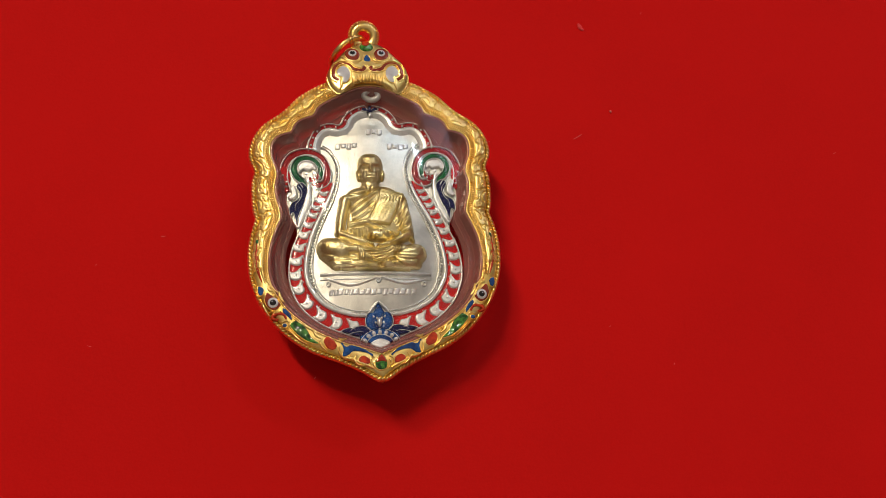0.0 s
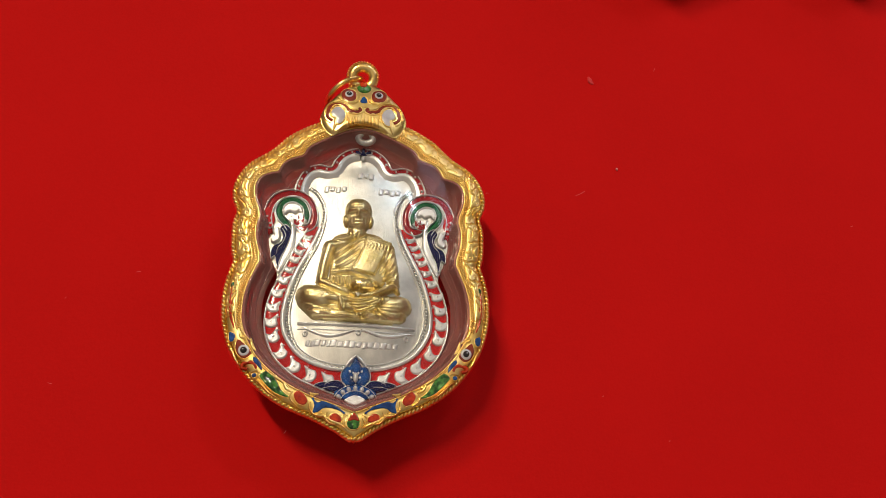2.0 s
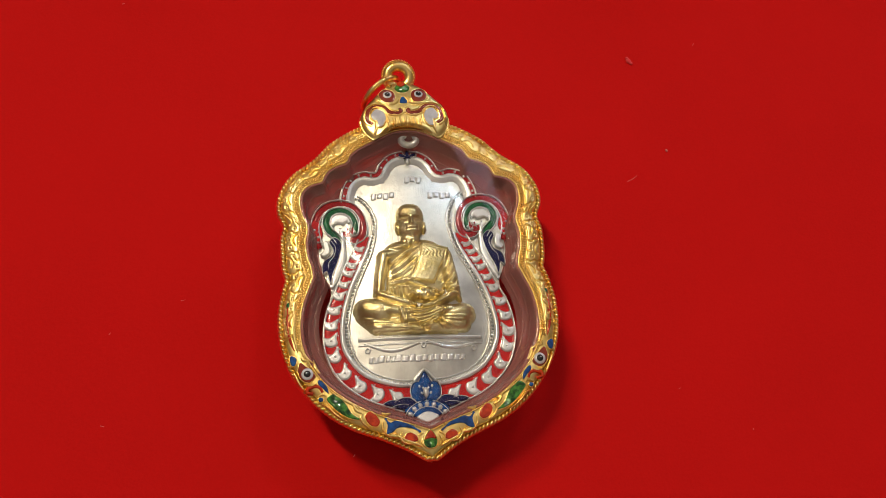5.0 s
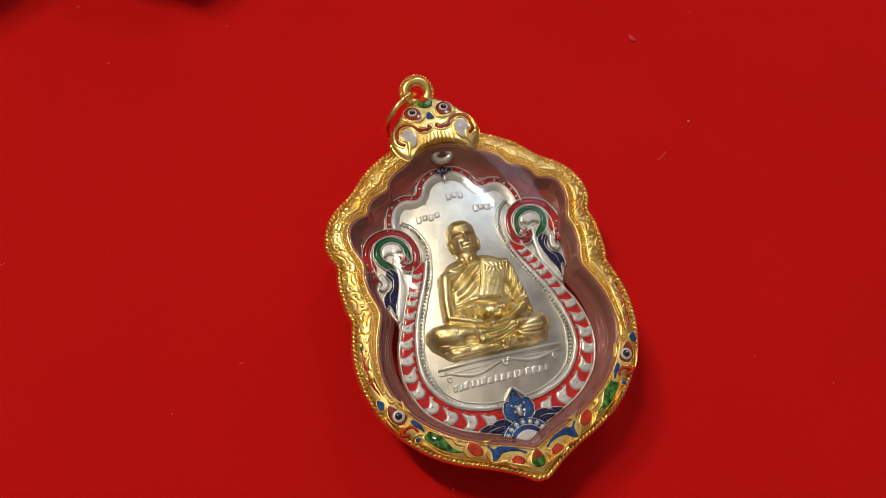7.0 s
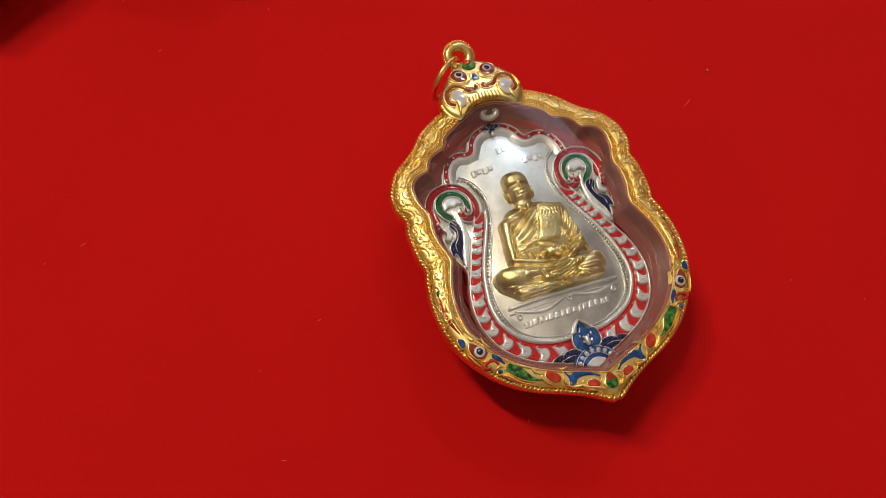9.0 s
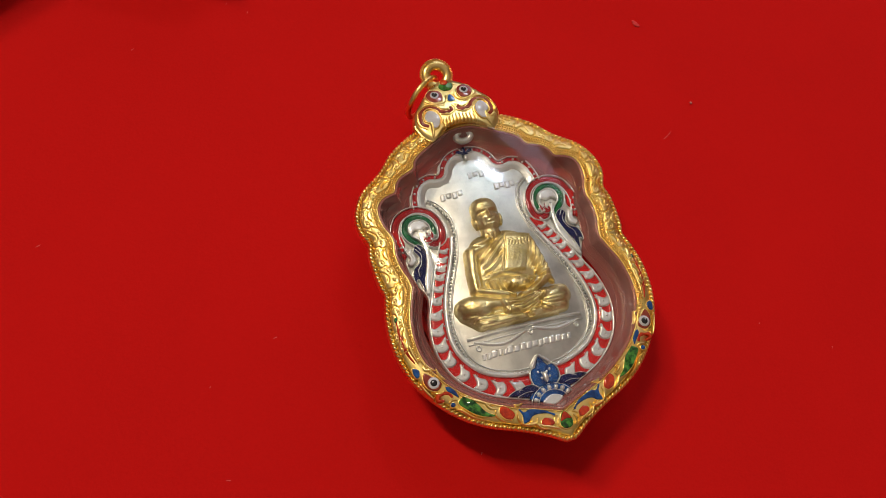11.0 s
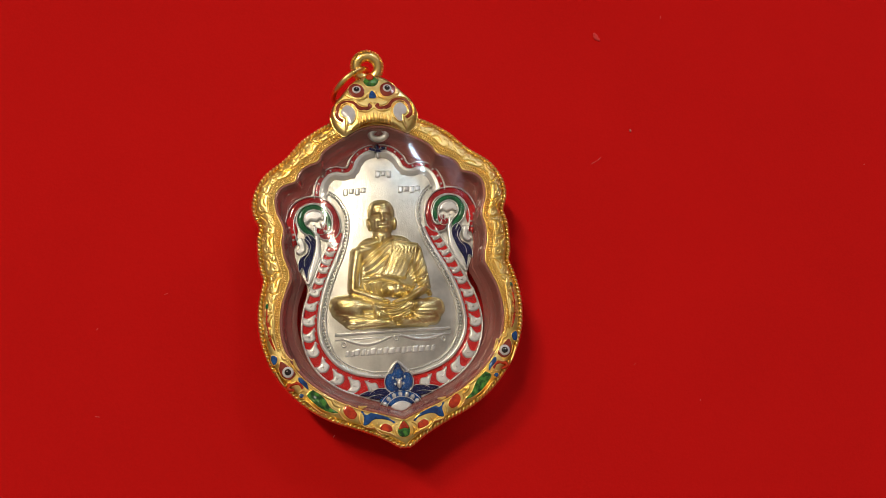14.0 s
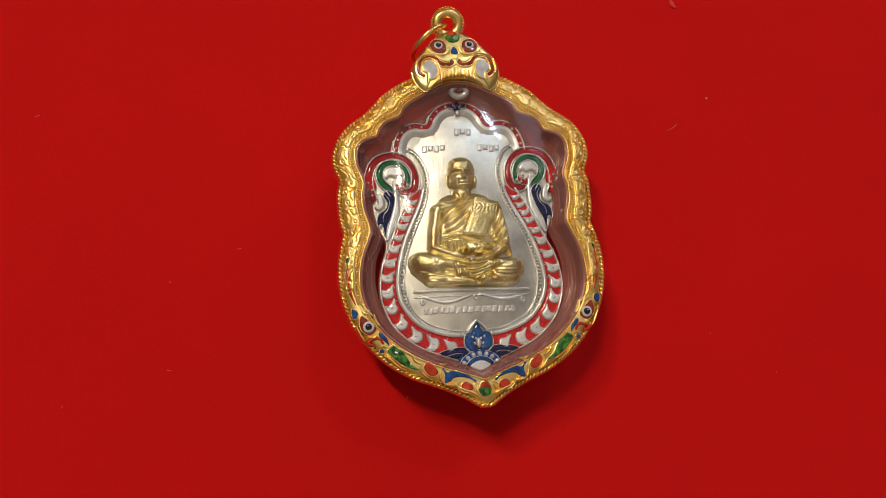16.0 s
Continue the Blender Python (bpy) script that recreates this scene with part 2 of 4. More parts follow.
def tube(pts, radius, seg=8, closed=True):
    """A round wire along a line in space."""
    pts, n = [Vector(p) for p in pts], len(pts)
    verts, faces = [], []
    ref = None
    for i in range(n):
        d = (pts[(i + 1) % n] - pts[(i - 1) % n]) if closed else (pts[min(i + 1, n - 1)] - pts[max(i - 1, 0)])
        d.normalize()
        if ref is None:
            ref = d.orthogonal().normalized()
        ref = (ref - d * ref.dot(d)).normalized()
        side = d.cross(ref)
        for k in range(seg):
            a = 2 * math.pi * k / seg
            verts.append(pts[i] + radius * (ref * math.cos(a) + side * math.sin(a)))
    for i in range(n if closed else n - 1):
        j = (i + 1) % n
        for k in range(seg):
            l = (k + 1) % seg
            faces.append((i * seg + k, i * seg + l, j * seg + l, j * seg + k))
    return verts, faces


# ---- the room, plain, and the cloth ----
def slab(name, x0, x1, y0, y1, z0, z1, mat, label, category, kind="structure"):
    v = [(x, y, z) for z in (z0, z1) for y in (y0, y1) for x in (x0, x1)]
    f = [(0, 2, 3, 1), (4, 5, 7, 6), (0, 1, 5, 4), (2, 6, 7, 3), (0, 4, 6, 2), (1, 3, 7, 5)]
    me = bpy.data.meshes.new(name)
    me.from_pydata(v, [], f)
    me.materials.append(mat)
    return tagged(new(name, me), label, category, "", kind)


R = 2.2
slab("floor", -R, R, -R, R, -0.80, -0.75, FLOOR, "plain pale tiled floor of the room", "floor")
slab("ceiling", -R, R, -R, R, 1.90, 1.95, PAINT, "plain off-white painted ceiling", "ceiling")
slab("wall_north", -R, R, R, R + 0.1, -0.75, 1.90, PAINT, "plain off-white painted wall", "wall")
slab("wall_south", -R, R, -R - 0.1, -R, -0.75, 1.90, PAINT, "plain off-white painted wall", "wall")
slab("wall_east", R, R + 0.1, -R, R, -0.75, 1.90, PAINT, "plain off-white painted wall", "wall")
slab("wall_west", -R - 0.1, -R, -R, R, -0.75, 1.90, PAINT, "plain off-white painted wall", "wall")
slab("table", -0.70, 0.70, -0.45, 0.45, -0.75, -0.003, FLOOR, "plain table under the red cloth", "table", "thing")

# the cloth: fine mesh in the middle with faint waves, falling to nothing outwards
n = 90
line = [math.copysign(abs(k / n) ** 2.2, k) for k in range(-n, n + 1)]
verts, faces, w = [], [], 2 * n + 1
for j in line:
    for i in line:
        x, y = 72 * i, 47 * j
        z = 0.035 * noise.noise(Vector((x * 0.16, y * 0.16, 3))) + 0.012 * noise.noise(Vector((x * 0.6, y * 0.6, 9)))
        verts.append((x, y, z - 0.02))
for b in range(2 * n):
    for a in range(2 * n):
        k = b * w + a
        faces.append((k, k + 1, k + w + 1, k + w))
tagged(part("red_cloth", mesh("red_cloth", verts, faces), m_cloth), "smooth bright red felt cloth spread over the table", "cloth", "", "structure")


# ---- the pendant's outlines ----
# right half, from the lower tip to the top
OUT_LOW = catmull([(0, -2.53), (0.28, -2.34), (0.58, -2.19), (0.98, -2.02), (1.30, -1.81), (1.55, -1.55), (1.75, -1.24), (1.86, -0.9), (1.89, -0.55), (1.855, -0.24), (1.775, 0.04)], 10)
OUT_HIGH = catmull([(1.775, 0.04), (1.82, 0.2), (1.835, 0.5), (1.825, 0.66), (1.79, 0.82), (1.86, 1.0), (1.87, 1.18), (1.80, 1.39), (1.655, 1.59), (1.385, 1.785), (1.25, 1.915), (1.12, 2.055), (0.94, 2.18), (0.72, 2.30), (0.4, 2.42), (0, 2.48)], 8)
IN_LOW = catmull([(0, -2.115), (0.28, -2.01), (0.58, -1.91), (0.94, -1.73), (1.26, -1.48), (1.47, -1.21), (1.585, -0.93), (1.61, -0.65), (1.57, -0.37), (1.49, -0.15), (1.415, 0.03)], 10)
IN_HIGH = catmull([(1.415, 0.03), (1.43, 0.16), (1.485, 0.34), (1.50, 0.56), (1.465, 0.72), (1.485, 0.84), (1.545, 1.0), (1.56, 1.17), (1.535, 1.29), (1.45, 1.385), (1.33, 1.43), (1.235, 1.455), (1.205, 1.545), (1.12, 1.645), (1.01, 1.695), (0.88, 1.745), (0.835, 1.85), (0.75, 1.93), (0.64, 1.995), (0.50, 2.07), (0.35, 2.145), (0.16, 2.225), (0, 2.24)], 6)
NL, NH = 90, 110


def half(low, high):
    return spaced(low, NL) + spaced(high, NH)[1:]


OUT_R, IN_R = half(OUT_LOW, OUT_HIGH), half(IN_LOW, IN_HIGH)
OUTER = OUT_R + flip(OUT_R[1:-1])[::-1]
INNER = IN_R + flip(IN_R[1:-1])[::-1]


def sweep(profile, inner=INNER, outer=OUTER):
    """A ring whose section runs between the two outlines: (share of the way out, height)."""
    n, w, verts, faces = len(inner), len(profile), [], []
    for p, q in zip(inner, outer):
        for t, z in profile:
            v = p.lerp(q, t)
            verts.append((v.x, v.y, z))
    for i in range(n):
        j = (i + 1) % n
        for k in range(w):
            l = (k + 1) % w
            faces.append((i * w + k, j * w + k, j * w + l, i * w + l))
    return verts, faces


def chased_band(side):
    """The upper band of one side: scrolls, cuts and dots sunk into a bulging strip."""
    a = spaced([p.lerp(q, 0.325) for p, q in zip(IN_R[66:190], OUT_R[66:190])], 600)
    b = spaced([p.lerp(q, 0.875) for p, q in zip(IN_R[66:190], OUT_R[66:190])], 600)
    rows_ = 31
    run = np.concatenate([[0], np.cumsum([(q - p).length for p, q in zip(a, a[1:])])]) * 1.06
    S, V = np.meshgrid(run, np.linspace(-1, 1, rows_), indexing="ij")
    Z = 0.024 * (1 - np.abs(V) ** 3.5)
    cell = 0.31
    rng_ = random.Random(11 + side)
    # one motif: a curved cut across, a hook from the edge, and two dots raised in a hollow
    cuts = [catmull(c, 5) for c in ([(-0.125, 0.12), (-0.15, 0.05), (-0.12, -0.01), (-0.14, -0.06), (-0.10, -0.12)],
                                    [(0.13, 0.10), (0.085, 0.03), (0.02, 0.02), (-0.03, 0.055)],
                                    [(0.05, -0.115), (0.03, -0.07), (0.055, -0.04)])]
    dots = ((-0.055, -0.03), (0.105, -0.045))
    for k in range(int(run[-1] / cell) + 1):
        s0 = (k + 0.5) * cell + rng_.uniform(-0.02, 0.02)
        near = np.abs(run - s0) < 0.21
        u, v = S[near] - s0, V[near] * 0.115
        turn_, flip_ = rng_.uniform(-0.3, 0.3), 1 if k % 2 else -1
        u, v = u * math.cos(turn_) - v * math.sin(turn_), flip_ * (u * math.sin(turn_) + v * math.cos(turn_))
        far, dot = np.full(u.shape, 9.0), np.full(u.shape, 9.0)
        for line in cuts:
            for p, q in zip(line, line[1:]):
                d = q - p
                t = np.clip(((u - p.x) * d.x + (v - p.y) * d.y) / max(d.length_squared, 1e-9), 0, 1)
                far = np.minimum(far, np.hypot(u - p.x - t * d.x, v - p.y - t * d.y))
        for x, y in dots:
            dot = np.minimum(dot, np.hypot(u - x, v - y))
        Z[near] -= 0.034 * np.exp(-(far / 0.0105) ** 2)
        Z[near] += 0.010 * np.exp(-(dot / 0.013) ** 2) - 0.009 * np.exp(-((dot - 0.024) / 0.008) ** 2)
    verts, faces = [], []
    for i, (p, q) in enumerate(zip(a, b)):
        for k in range(rows_):
            t = k / (rows_ - 1)
            w = p.lerp(q, t)
            verts.append((side * w.x, w.y, (-0.07 if k in (0, rows_ - 1) else Z[i, k] + 0.022 - 0.075 * t)))
    for i in range(599):
        for k in range(rows_ - 1):
            f = (i * rows_ + k, (i + 1) * rows_ + k, (i + 1) * rows_ + k + 1, i * rows_ + k + 1)
            faces.append(f[::-1] if side > 0 else f)
    return upward(verts, faces)


def tilt_of(pts, i):
    d = pts[min(i + 1, len(pts) - 1)] - pts[max(i - 1, 0)]
    return math.atan2(d.y, d.x)


ZM = -0.30  # the medal's level below the rim


def build_pendant():
    pendant = new("pendant")
    tagged(pendant, "gold locket pendant with coloured enamel, lying on red cloth", "pendant", "pendants on the cloth")
    frame_ = part("frame", mesh("frame", *sweep([(0.0, -0.40), (-0.02, -0.10), (-0.01, -0.03), (0.02, -0.002), (0.05, 0.004), (0.075, -0.004), (0.10, -0.010), (0.2, -0.008), (0.3, -0.004), (0.45, -0.008), (0.6, -0.018), (0.74, -0.034), (0.80, -0.046), (0.83, -0.055), (0.85, -0.075), (0.87, -0.11), (0.93, -0.13), (0.96, -0.16), (0.965, -0.22), (0.95, -0.34), (0.9, -0.42), (0.5, -0.46)])), GOLD_ENGRAVED, pendant, "engraved yellow gold rim with scalloped outline")
    # rope of slanting grains round the outer edge
    ring = [p.lerp(q, 0.988) for p, q in zip(INNER, OUTER)]
    ring = spaced([Vector((p.x, max(p.y, -2.475))) for p in ring], 236, True)
    bits = [tube([(p.x, p.y, -0.135) for p in ring], 0.038, 8)]
    for i, p in enumerate(ring):
        d = ring[(i + 1) % 236] - ring[i - 1]
        bits.append(bead(p.x, p.y, -0.10, 0.050, 0.0285, 0.056, math.atan2(d.y, d.x) + 0.75, 8, 4))
    part("beaded_edge", mesh("beaded_edge", *joined(*bits)), GOLD, frame_, "rope of small gold grains", "stuff")
    # finer double row of grains along the inner edge, upper part
    bits = []
    for side in (1, -1):
        line = spaced([p.lerp(q, 0.13) for p, q in zip(IN_R[52:190], OUT_R[52:190])], 110)
        for i, p in enumerate(line):
            bits.append(bead(side * p.x, p.y, -0.004, 0.027, 0.0135, 0.026, side * (tilt_of(line, i) + 0.8), 6, 3))
        line = spaced([p.lerp(q, 0.235) for p, q in zip(IN_R[60:190], OUT_R[60:190])], 110)
        for i, p in enumerate(line):
            bits.append(bead(side * p.x, p.y, -0.002, 0.027, 0.0135, 0.028, side * (tilt_of(line, i) - 0.8), 6, 3))
    part("milgrain", mesh("milgrain", *joined(*bits)), GOLD, frame_, "double row of fine gold grains", "stuff")
    # chased upper band: a plump strip with scrolls and dots cut into it
    for side in (1, -1):
        part("chased_band", mesh("chased_band", *chased_band(side)), GOLD_ENGRAVED, frame_, "plump gold band chased with scrolls")
        line = [Vector((side * v.x, v.y)) for v in spaced([p.lerp(q, 0.315) for p, q in zip(IN_R[66:190], OUT_R[66:190])], 120)]
        part("raised_line", mesh("raised_line", *ridge(line, 0.020, -0.025, 0.012)), GOLD, frame_)

    # enamel cells of the lower band: a gold wire round a swelling colour
    def cell(name, pts, mat, label, wire=0.034, z=-0.02, high=0.036, n=5, edge=0.02):
        line = catmull(pts, n, True)
        me = mesh(name, *puffy(line, z, z + high, edge))
        ob = part(name, me, mat, frame_, label)
        if wire:
            part("wire", mesh("wire", *ridge(line, wire, z - 0.04, z + 0.024, True)), GOLD, ob)
        return ob

    def both(name, pts, mat, label, **k):
        for s in (1, -1):
            cell(name, [(s * x, y) for x, y in pts], mat, label, **k)

    def disc(x, y, r, n=10, sx=1.0):
        return [(x + sx * r * math.cos(2 * math.pi * k / n), y + r * math.sin(2 * math.pi * k / n)) for k in range(n)]

    both("green_cell", [(0.895, -1.93), (1.0, -1.84), (1.08, -1.70), (1.19, -1.575), (1.28, -1.60), (1.31, -1.65), (1.24, -1.74), (1.13, -1.845), (1.0, -1.915)], GREEN_CUT, "faceted green enamel leaf")
    both("red_cell", [(0.77, -1.83), (0.70, -1.88), (0.645, -1.975), (0.69, -2.036), (0.77, -2.016), (0.82, -1.95), (0.83, -1.885)], ORANGE, "orange-red enamel drop")
    both("blue_cell", [(0.13, -2.155), (0.21, -2.07), (0.32, -2.01), (0.44, -1.972), (0.515, -1.995), (0.585, -1.93), (0.555, -2.03), (0.57, -2.135), (0.49, -2.125), (0.43, -2.08), (0.34, -2.075), (0.22, -2.105)], BLUE, "deep blue enamel fish-like scroll")
    both("red_cell", [(0.16, -2.235), (0.21, -2.168), (0.28, -2.14), (0.34, -2.18), (0.325, -2.25), (0.23, -2.268)], ORANGE, "orange-red enamel bead")
    drop = [(-0.01, -2.12), (0.06, -2.21), (0.07, -2.29), (0.03, -2.35), (-0.06, -2.35), (-0.105, -2.29), (-0.085, -2.21)]
    cell("drop_cell", drop, GREEN_CUT, "green enamel drop with a red top")
    cell("drop_top", [(-0.01, -2.135), (0.05, -2.21), (0.055, -2.25), (-0.01, -2.235), (-0.085, -2.25), (-0.075, -2.21)], ORANGE, "red top of the drop", wire=0, z=0.004, high=0.024)
    both("blue_cell", [(1.285, -1.57), (1.29, -1.50), (1.33, -1.43), (1.405, -1.38), (1.41, -1.44), (1.345, -1.51)], BLUE, "blue enamel curl", wire=0.024)
    both("blue_cell", [(1.755, -1.04), (1.68, -1.08), (1.69, -1.16), (1.735, -1.18), (1.765, -1.12)], BLUE, "blue enamel fleck", wire=0.026)
    both("blue_cell", disc(1.385, -1.64, 0.032, 8, 1.1), BLUE, "blue enamel fleck", wire=0.024)
    for s in (1, -1):
        curl = catmull([(s * x, y) for x, y in [(1.36, -1.545), (1.395, -1.48), (1.47, -1.46), (1.545, -1.485), (1.55, -1.535), (1.48, -1.555)]], 5)
        part("red_curl", mesh("red_curl", *ridge(curl, 0.06, -0.04, 0.018, False, 5, 0.3)), ORANGE, frame_, "orange-red enamel curl")
        # eye-like boss: gold socket, brown ring, white, black with a glint of white
        sock = cell("eye_boss", [(s * x, y) for x, y in [(1.44, -1.335), (1.49, -1.255), (1.56, -1.19), (1.635, -1.14), (1.665, -1.25), (1.625, -1.36), (1.525, -1.41)]], MAROON, "brown enamel eye-shaped boss", wire=0.034)
        for nm, mat, r, z in (("white_ring", WHITE, 0.08, 0.014), ("black_dot", BLACK, 0.047, 0.028)):
            part(nm, mesh(nm, *bead(s * 1.545, -1.30, z, r, r, 0.022, 0, 20, 4)), mat, sock)
        part("glint_dot", mesh("glint_dot", *bead(s * 1.555, -1.285, 0.047, 0.01, 0.01, 0.006, 0, 8, 3)), WHITE, sock)
        strip = catmull([(s * x, y) for x, y in [(1.70, -0.98), (1.76, -0.80), (1.78, -0.55), (1.77, -0.36)]], 8)
        ob = part("red_strip", mesh("red_strip", *ridge(strip, 0.06, -0.05, 0.012, False, 5, 0.7)), ORANGE, frame_, "orange-red enamel flame strip")
        part("green_tip", mesh("green_tip", *bead(s * 1.765, -0.36, -0.02, 0.03, 0.05, 0.03, 0, 10, 4)), GREEN, ob)
        leaf = catmull([(s * x, y) for x, y in [(1.66, -1.0), (1.70, -0.75), (1.69, -0.45), (1.72, -0.22)]], 8)
        part("gold_leaf", mesh("gold_leaf", *ridge(leaf, 0.1, -0.05, 0.025, False, 6, 0.8)), GOLD, frame_)
        edge_ = [Vector((s * v.x, v.y)) for v in spaced([p.lerp(q, 0.06) for p, q in zip(IN_R[:66], OUT_R[:66])], 60)]
        part("raised_line", mesh("raised_line", *ridge(edge_, 0.03, -0.03, 0.016)), GOLD, frame_)
        for pts in ([(0.90, -1.80), (1.0, -1.72), (1.16, -1.62), (1.28, -1.52)], [(0.12, -2.34), (0.22, -2.28), (0.36, -2.22), (0.5, -2.13)], [(1.60, -1.50), (1.66, -1.40), (1.72, -1.26)], [(1.47, -1.15), (1.53, -1.10), (1.60, -1.0), (1.64, -0.86)], [(0.10, -2.16), (0.17, -2.20), (0.16, -2.28)]):
            part("gold_leaf", mesh("gold_leaf", *ridge(catmull([(s * x, y) for x, y in pts], 5), 0.05, -0.045, 0.022, False, 6, 0.75)), GOLD, frame_)
        for x, y, x2, y2 in [(1.46, -1.12, 1.38, -1.30), (0.86, -1.86, 0.98, -1.72), (0.62, -1.86, 0.5, -1.88), (1.62, -1.06, 1.52, -1.12), (0.40, -2.17, 0.52, -2.14)]:
            part("gold_leaf", mesh("gold_leaf", *ridge(catmull([(s * x, y), (s * (x + x2) / 2 + s * 0.02, (y + y2) / 2 - 0.02), (s * x2, y2)], 5), 0.06, -0.045, 0.024, False, 6, 0.8)), GOLD, frame_)

        for pts in ([(0.37, -2.12), (0.40, -2.19), (0.35, -2.265), (0.25, -2.295)], [(0.605, -1.98), (0.62, -2.06), (0.585, -2.13)], [(0.85, -1.85), (0.885, -1.90), (0.86, -1.98), (0.78, -2.055)], [(0.44, -2.135), (0.52, -2.17), (0.61, -2.115)], [(1.32, -1.60), (1.36, -1.575), (1.43, -1.60)], [(1.05, -1.945), (1.18, -1.865), (1.30, -1.745), (1.38, -1.70)], [(0.10, -2.20), (0.13, -2.27), (0.09, -2.34)], [(1.43, -1.43), (1.50, -1.455), (1.58, -1.43)]):
            part("gold_scroll", mesh("gold_scroll", *ridge(catmull([(s * x, y) for x, y in pts], 5), 0.036, -0.045, 0.026, False, 6, 0.7)), GOLD, frame_)

    # mask-shaped crown over the top of the window
    crown_r = [(0.0, 2.30), (0.14, 2.275), (0.28, 2.22), (0.38, 2.15), (0.475, 2.085), (0.585, 2.17), (0.645, 2.30), (0.66, 2.43), (0.60, 2.59), (0.47, 2.74), (0.385, 2.84), (0.27, 2.96), (0.15, 3.04), (0, 3.09)]
    line = catmull(crown_r, 5)
    rim = line + flip(line[1:-1])[::-1]
    hub = Vector((0, 2.58))

    def crown_z(x, y):
        return 0.025 - 0.050 * (math.hypot(x / 0.66, (y - 2.58) / 0.54)) ** 3.2

    verts, faces, n_, turns = [], [], len(rim), 10
    verts += [(p.x, p.y, -0.32 if p.y > 2.45 else -0.085) for p in rim] + [(p.x, p.y, crown_z(p.x, p.y) - 0.06) for p in rim]
    for r in range(turns):
        for p in rim:
            q = hub + (p - hub) * (0.97 - 0.97 * r / turns)
            verts.append((q.x, q.y, crown_z(q.x, q.y)))
    verts.append((hub.x, hub.y, 0.025))
    for r in range(turns + 1):
        for i in range(n_):
            j = (i + 1) % n_
            faces.append((r * n_ + i, r * n_ + j, (r + 1) * n_ + j, (r + 1) * n_ + i))
    faces += [((turns + 1) * n_ + i, (turns + 1) * n_ + (i + 1) % n_, (turns + 2) * n_) for i in range(n_)]
    crown = part("crown", mesh("crown", verts, faces), GOLD, pendant, "gold mask-shaped crown with enamel eyes", place=Matrix.Translation((0, 0.0245, 0.0007)) @ Matrix.Rotation(radians(-7), 4, "X") @ Matrix.Translation((0, -0.0245, 0)))

    def draped(bits):
        """The same shape laid on the swelling of the crown."""
        return [(v[0], v[1], v[2] + crown_z(v[0], v[1])) for v in bits[0]], bits[1]

    edge_line = line[27:58]
    bits = [bead(s_ * p.x * 0.985, p.y, -0.14, 0.034, 0.022, 0.04, s_ * 0.8, 6, 3) for s_ in (1, -1) for p in spaced(edge_line, 22)]
    part("beaded_edge", mesh("beaded_edge", *joined(*bits)), GOLD, crown, "", "stuff")

    def on_crown(name, pts, mat, label="", wire=0.022, z=0.006, high=0.024, n=5, edge=0.015):
        ln = catmull(pts, n, True)
        ob = part(name, mesh(name, *draped(puffy(ln, z, z + high, edge))), mat, crown, label)
        if wire:
            part("wire", mesh("wire", *draped(ridge(ln, wire, z - 0.02, z + 0.022, True))), GOLD, ob)
        return ob

    for s in (1, -1):
        sock = on_crown("eye", [(s * x, y) for x, y in [(0.115, 2.76), (0.15, 2.865), (0.27, 2.905), (0.355, 2.83), (0.34, 2.72), (0.27, 2.66), (0.155, 2.665)]], MAROON, "dark red enamel eye socket", edge=0.02)
        for nm, mat, r, z in (("white_ring", WHITE, 0.072, 0.022), ("black_dot", BLACK, 0.042, 0.036)):
            part(nm, mesh(nm, *draped(bead(s * 0.232, 2.793, z, r, r, 0.022, 0, 20, 4))), mat, sock)
        part("glint_dot", mesh("glint_dot", *draped(bead(s * 0.232 + 0.004, 2.80, 0.056, 0.01, 0.01, 0.006, 0, 8, 3))), WHITE, sock)
        on_crown("white_cheek", [(s * x, y) for x, y in [(0.495, 2.455), (0.41, 2.545), (0.31, 2.49), (0.28, 2.37), (0.335, 2.255), (0.415, 2.245), (0.41, 2.33), (0.475, 2.37)]], WHITE, "pale grey enamel cheek")
        curl = catmull([(s * x, y) for x, y in [(0.075, 2.55), (0.05, 2.505), (0.13, 2.47), (0.23, 2.505), (0.31, 2.585), (0.42, 2.60), (0.515, 2.555), (0.55, 2.46), (0.545, 2.37), (0.47, 2.305)]], 6)
        ob = part("red_curl", mesh("red_curl", *draped(ridge(curl, 0.088, -0.02, 0.012, False, 5, 0.3))), MAROON, crown, "dark red enamel moustache curl")
        for off in (0.050, -0.050):
            nm_ = normals(curl, False)
            part("wire", mesh("wire", *draped(ridge([p + q * off for p, q in zip(curl, nm_)], 0.024, -0.02, 0.026))), GOLD, ob)
        for k in range(5):
            x = 0.028 + 0.054 * k
            tooth = catmull([(s * x, 2.27 - 0.004 * k * k), (s * x * 0.97, 2.33), (s * x * 0.93, 2.40 - 0.004 * k * k)], 4)
            part("tooth", mesh("tooth", *draped(ridge(tooth, 0.04, -0.03, 0.034, False, 6, 0.3))), GOLD, crown)
        fang = catmull([(s * x, y) for x, y in [(0.43, 2.40), (0.42, 2.27), (0.46, 2.12)]], 5)
        part("tooth", mesh("tooth", *draped(ridge(fang, 0.075, -0.04, 0.03, False, 6, 0.8))), GOLD, crown)
        fang = catmull([(s * x, y) for x, y in [(0.52, 2.36), (0.53, 2.25), (0.50, 2.14)]], 5)
        part("tooth", mesh("tooth", *draped(ridge(fang, 0.06, -0.05, 0.0, False, 6, 0.8))), GOLD, crown)
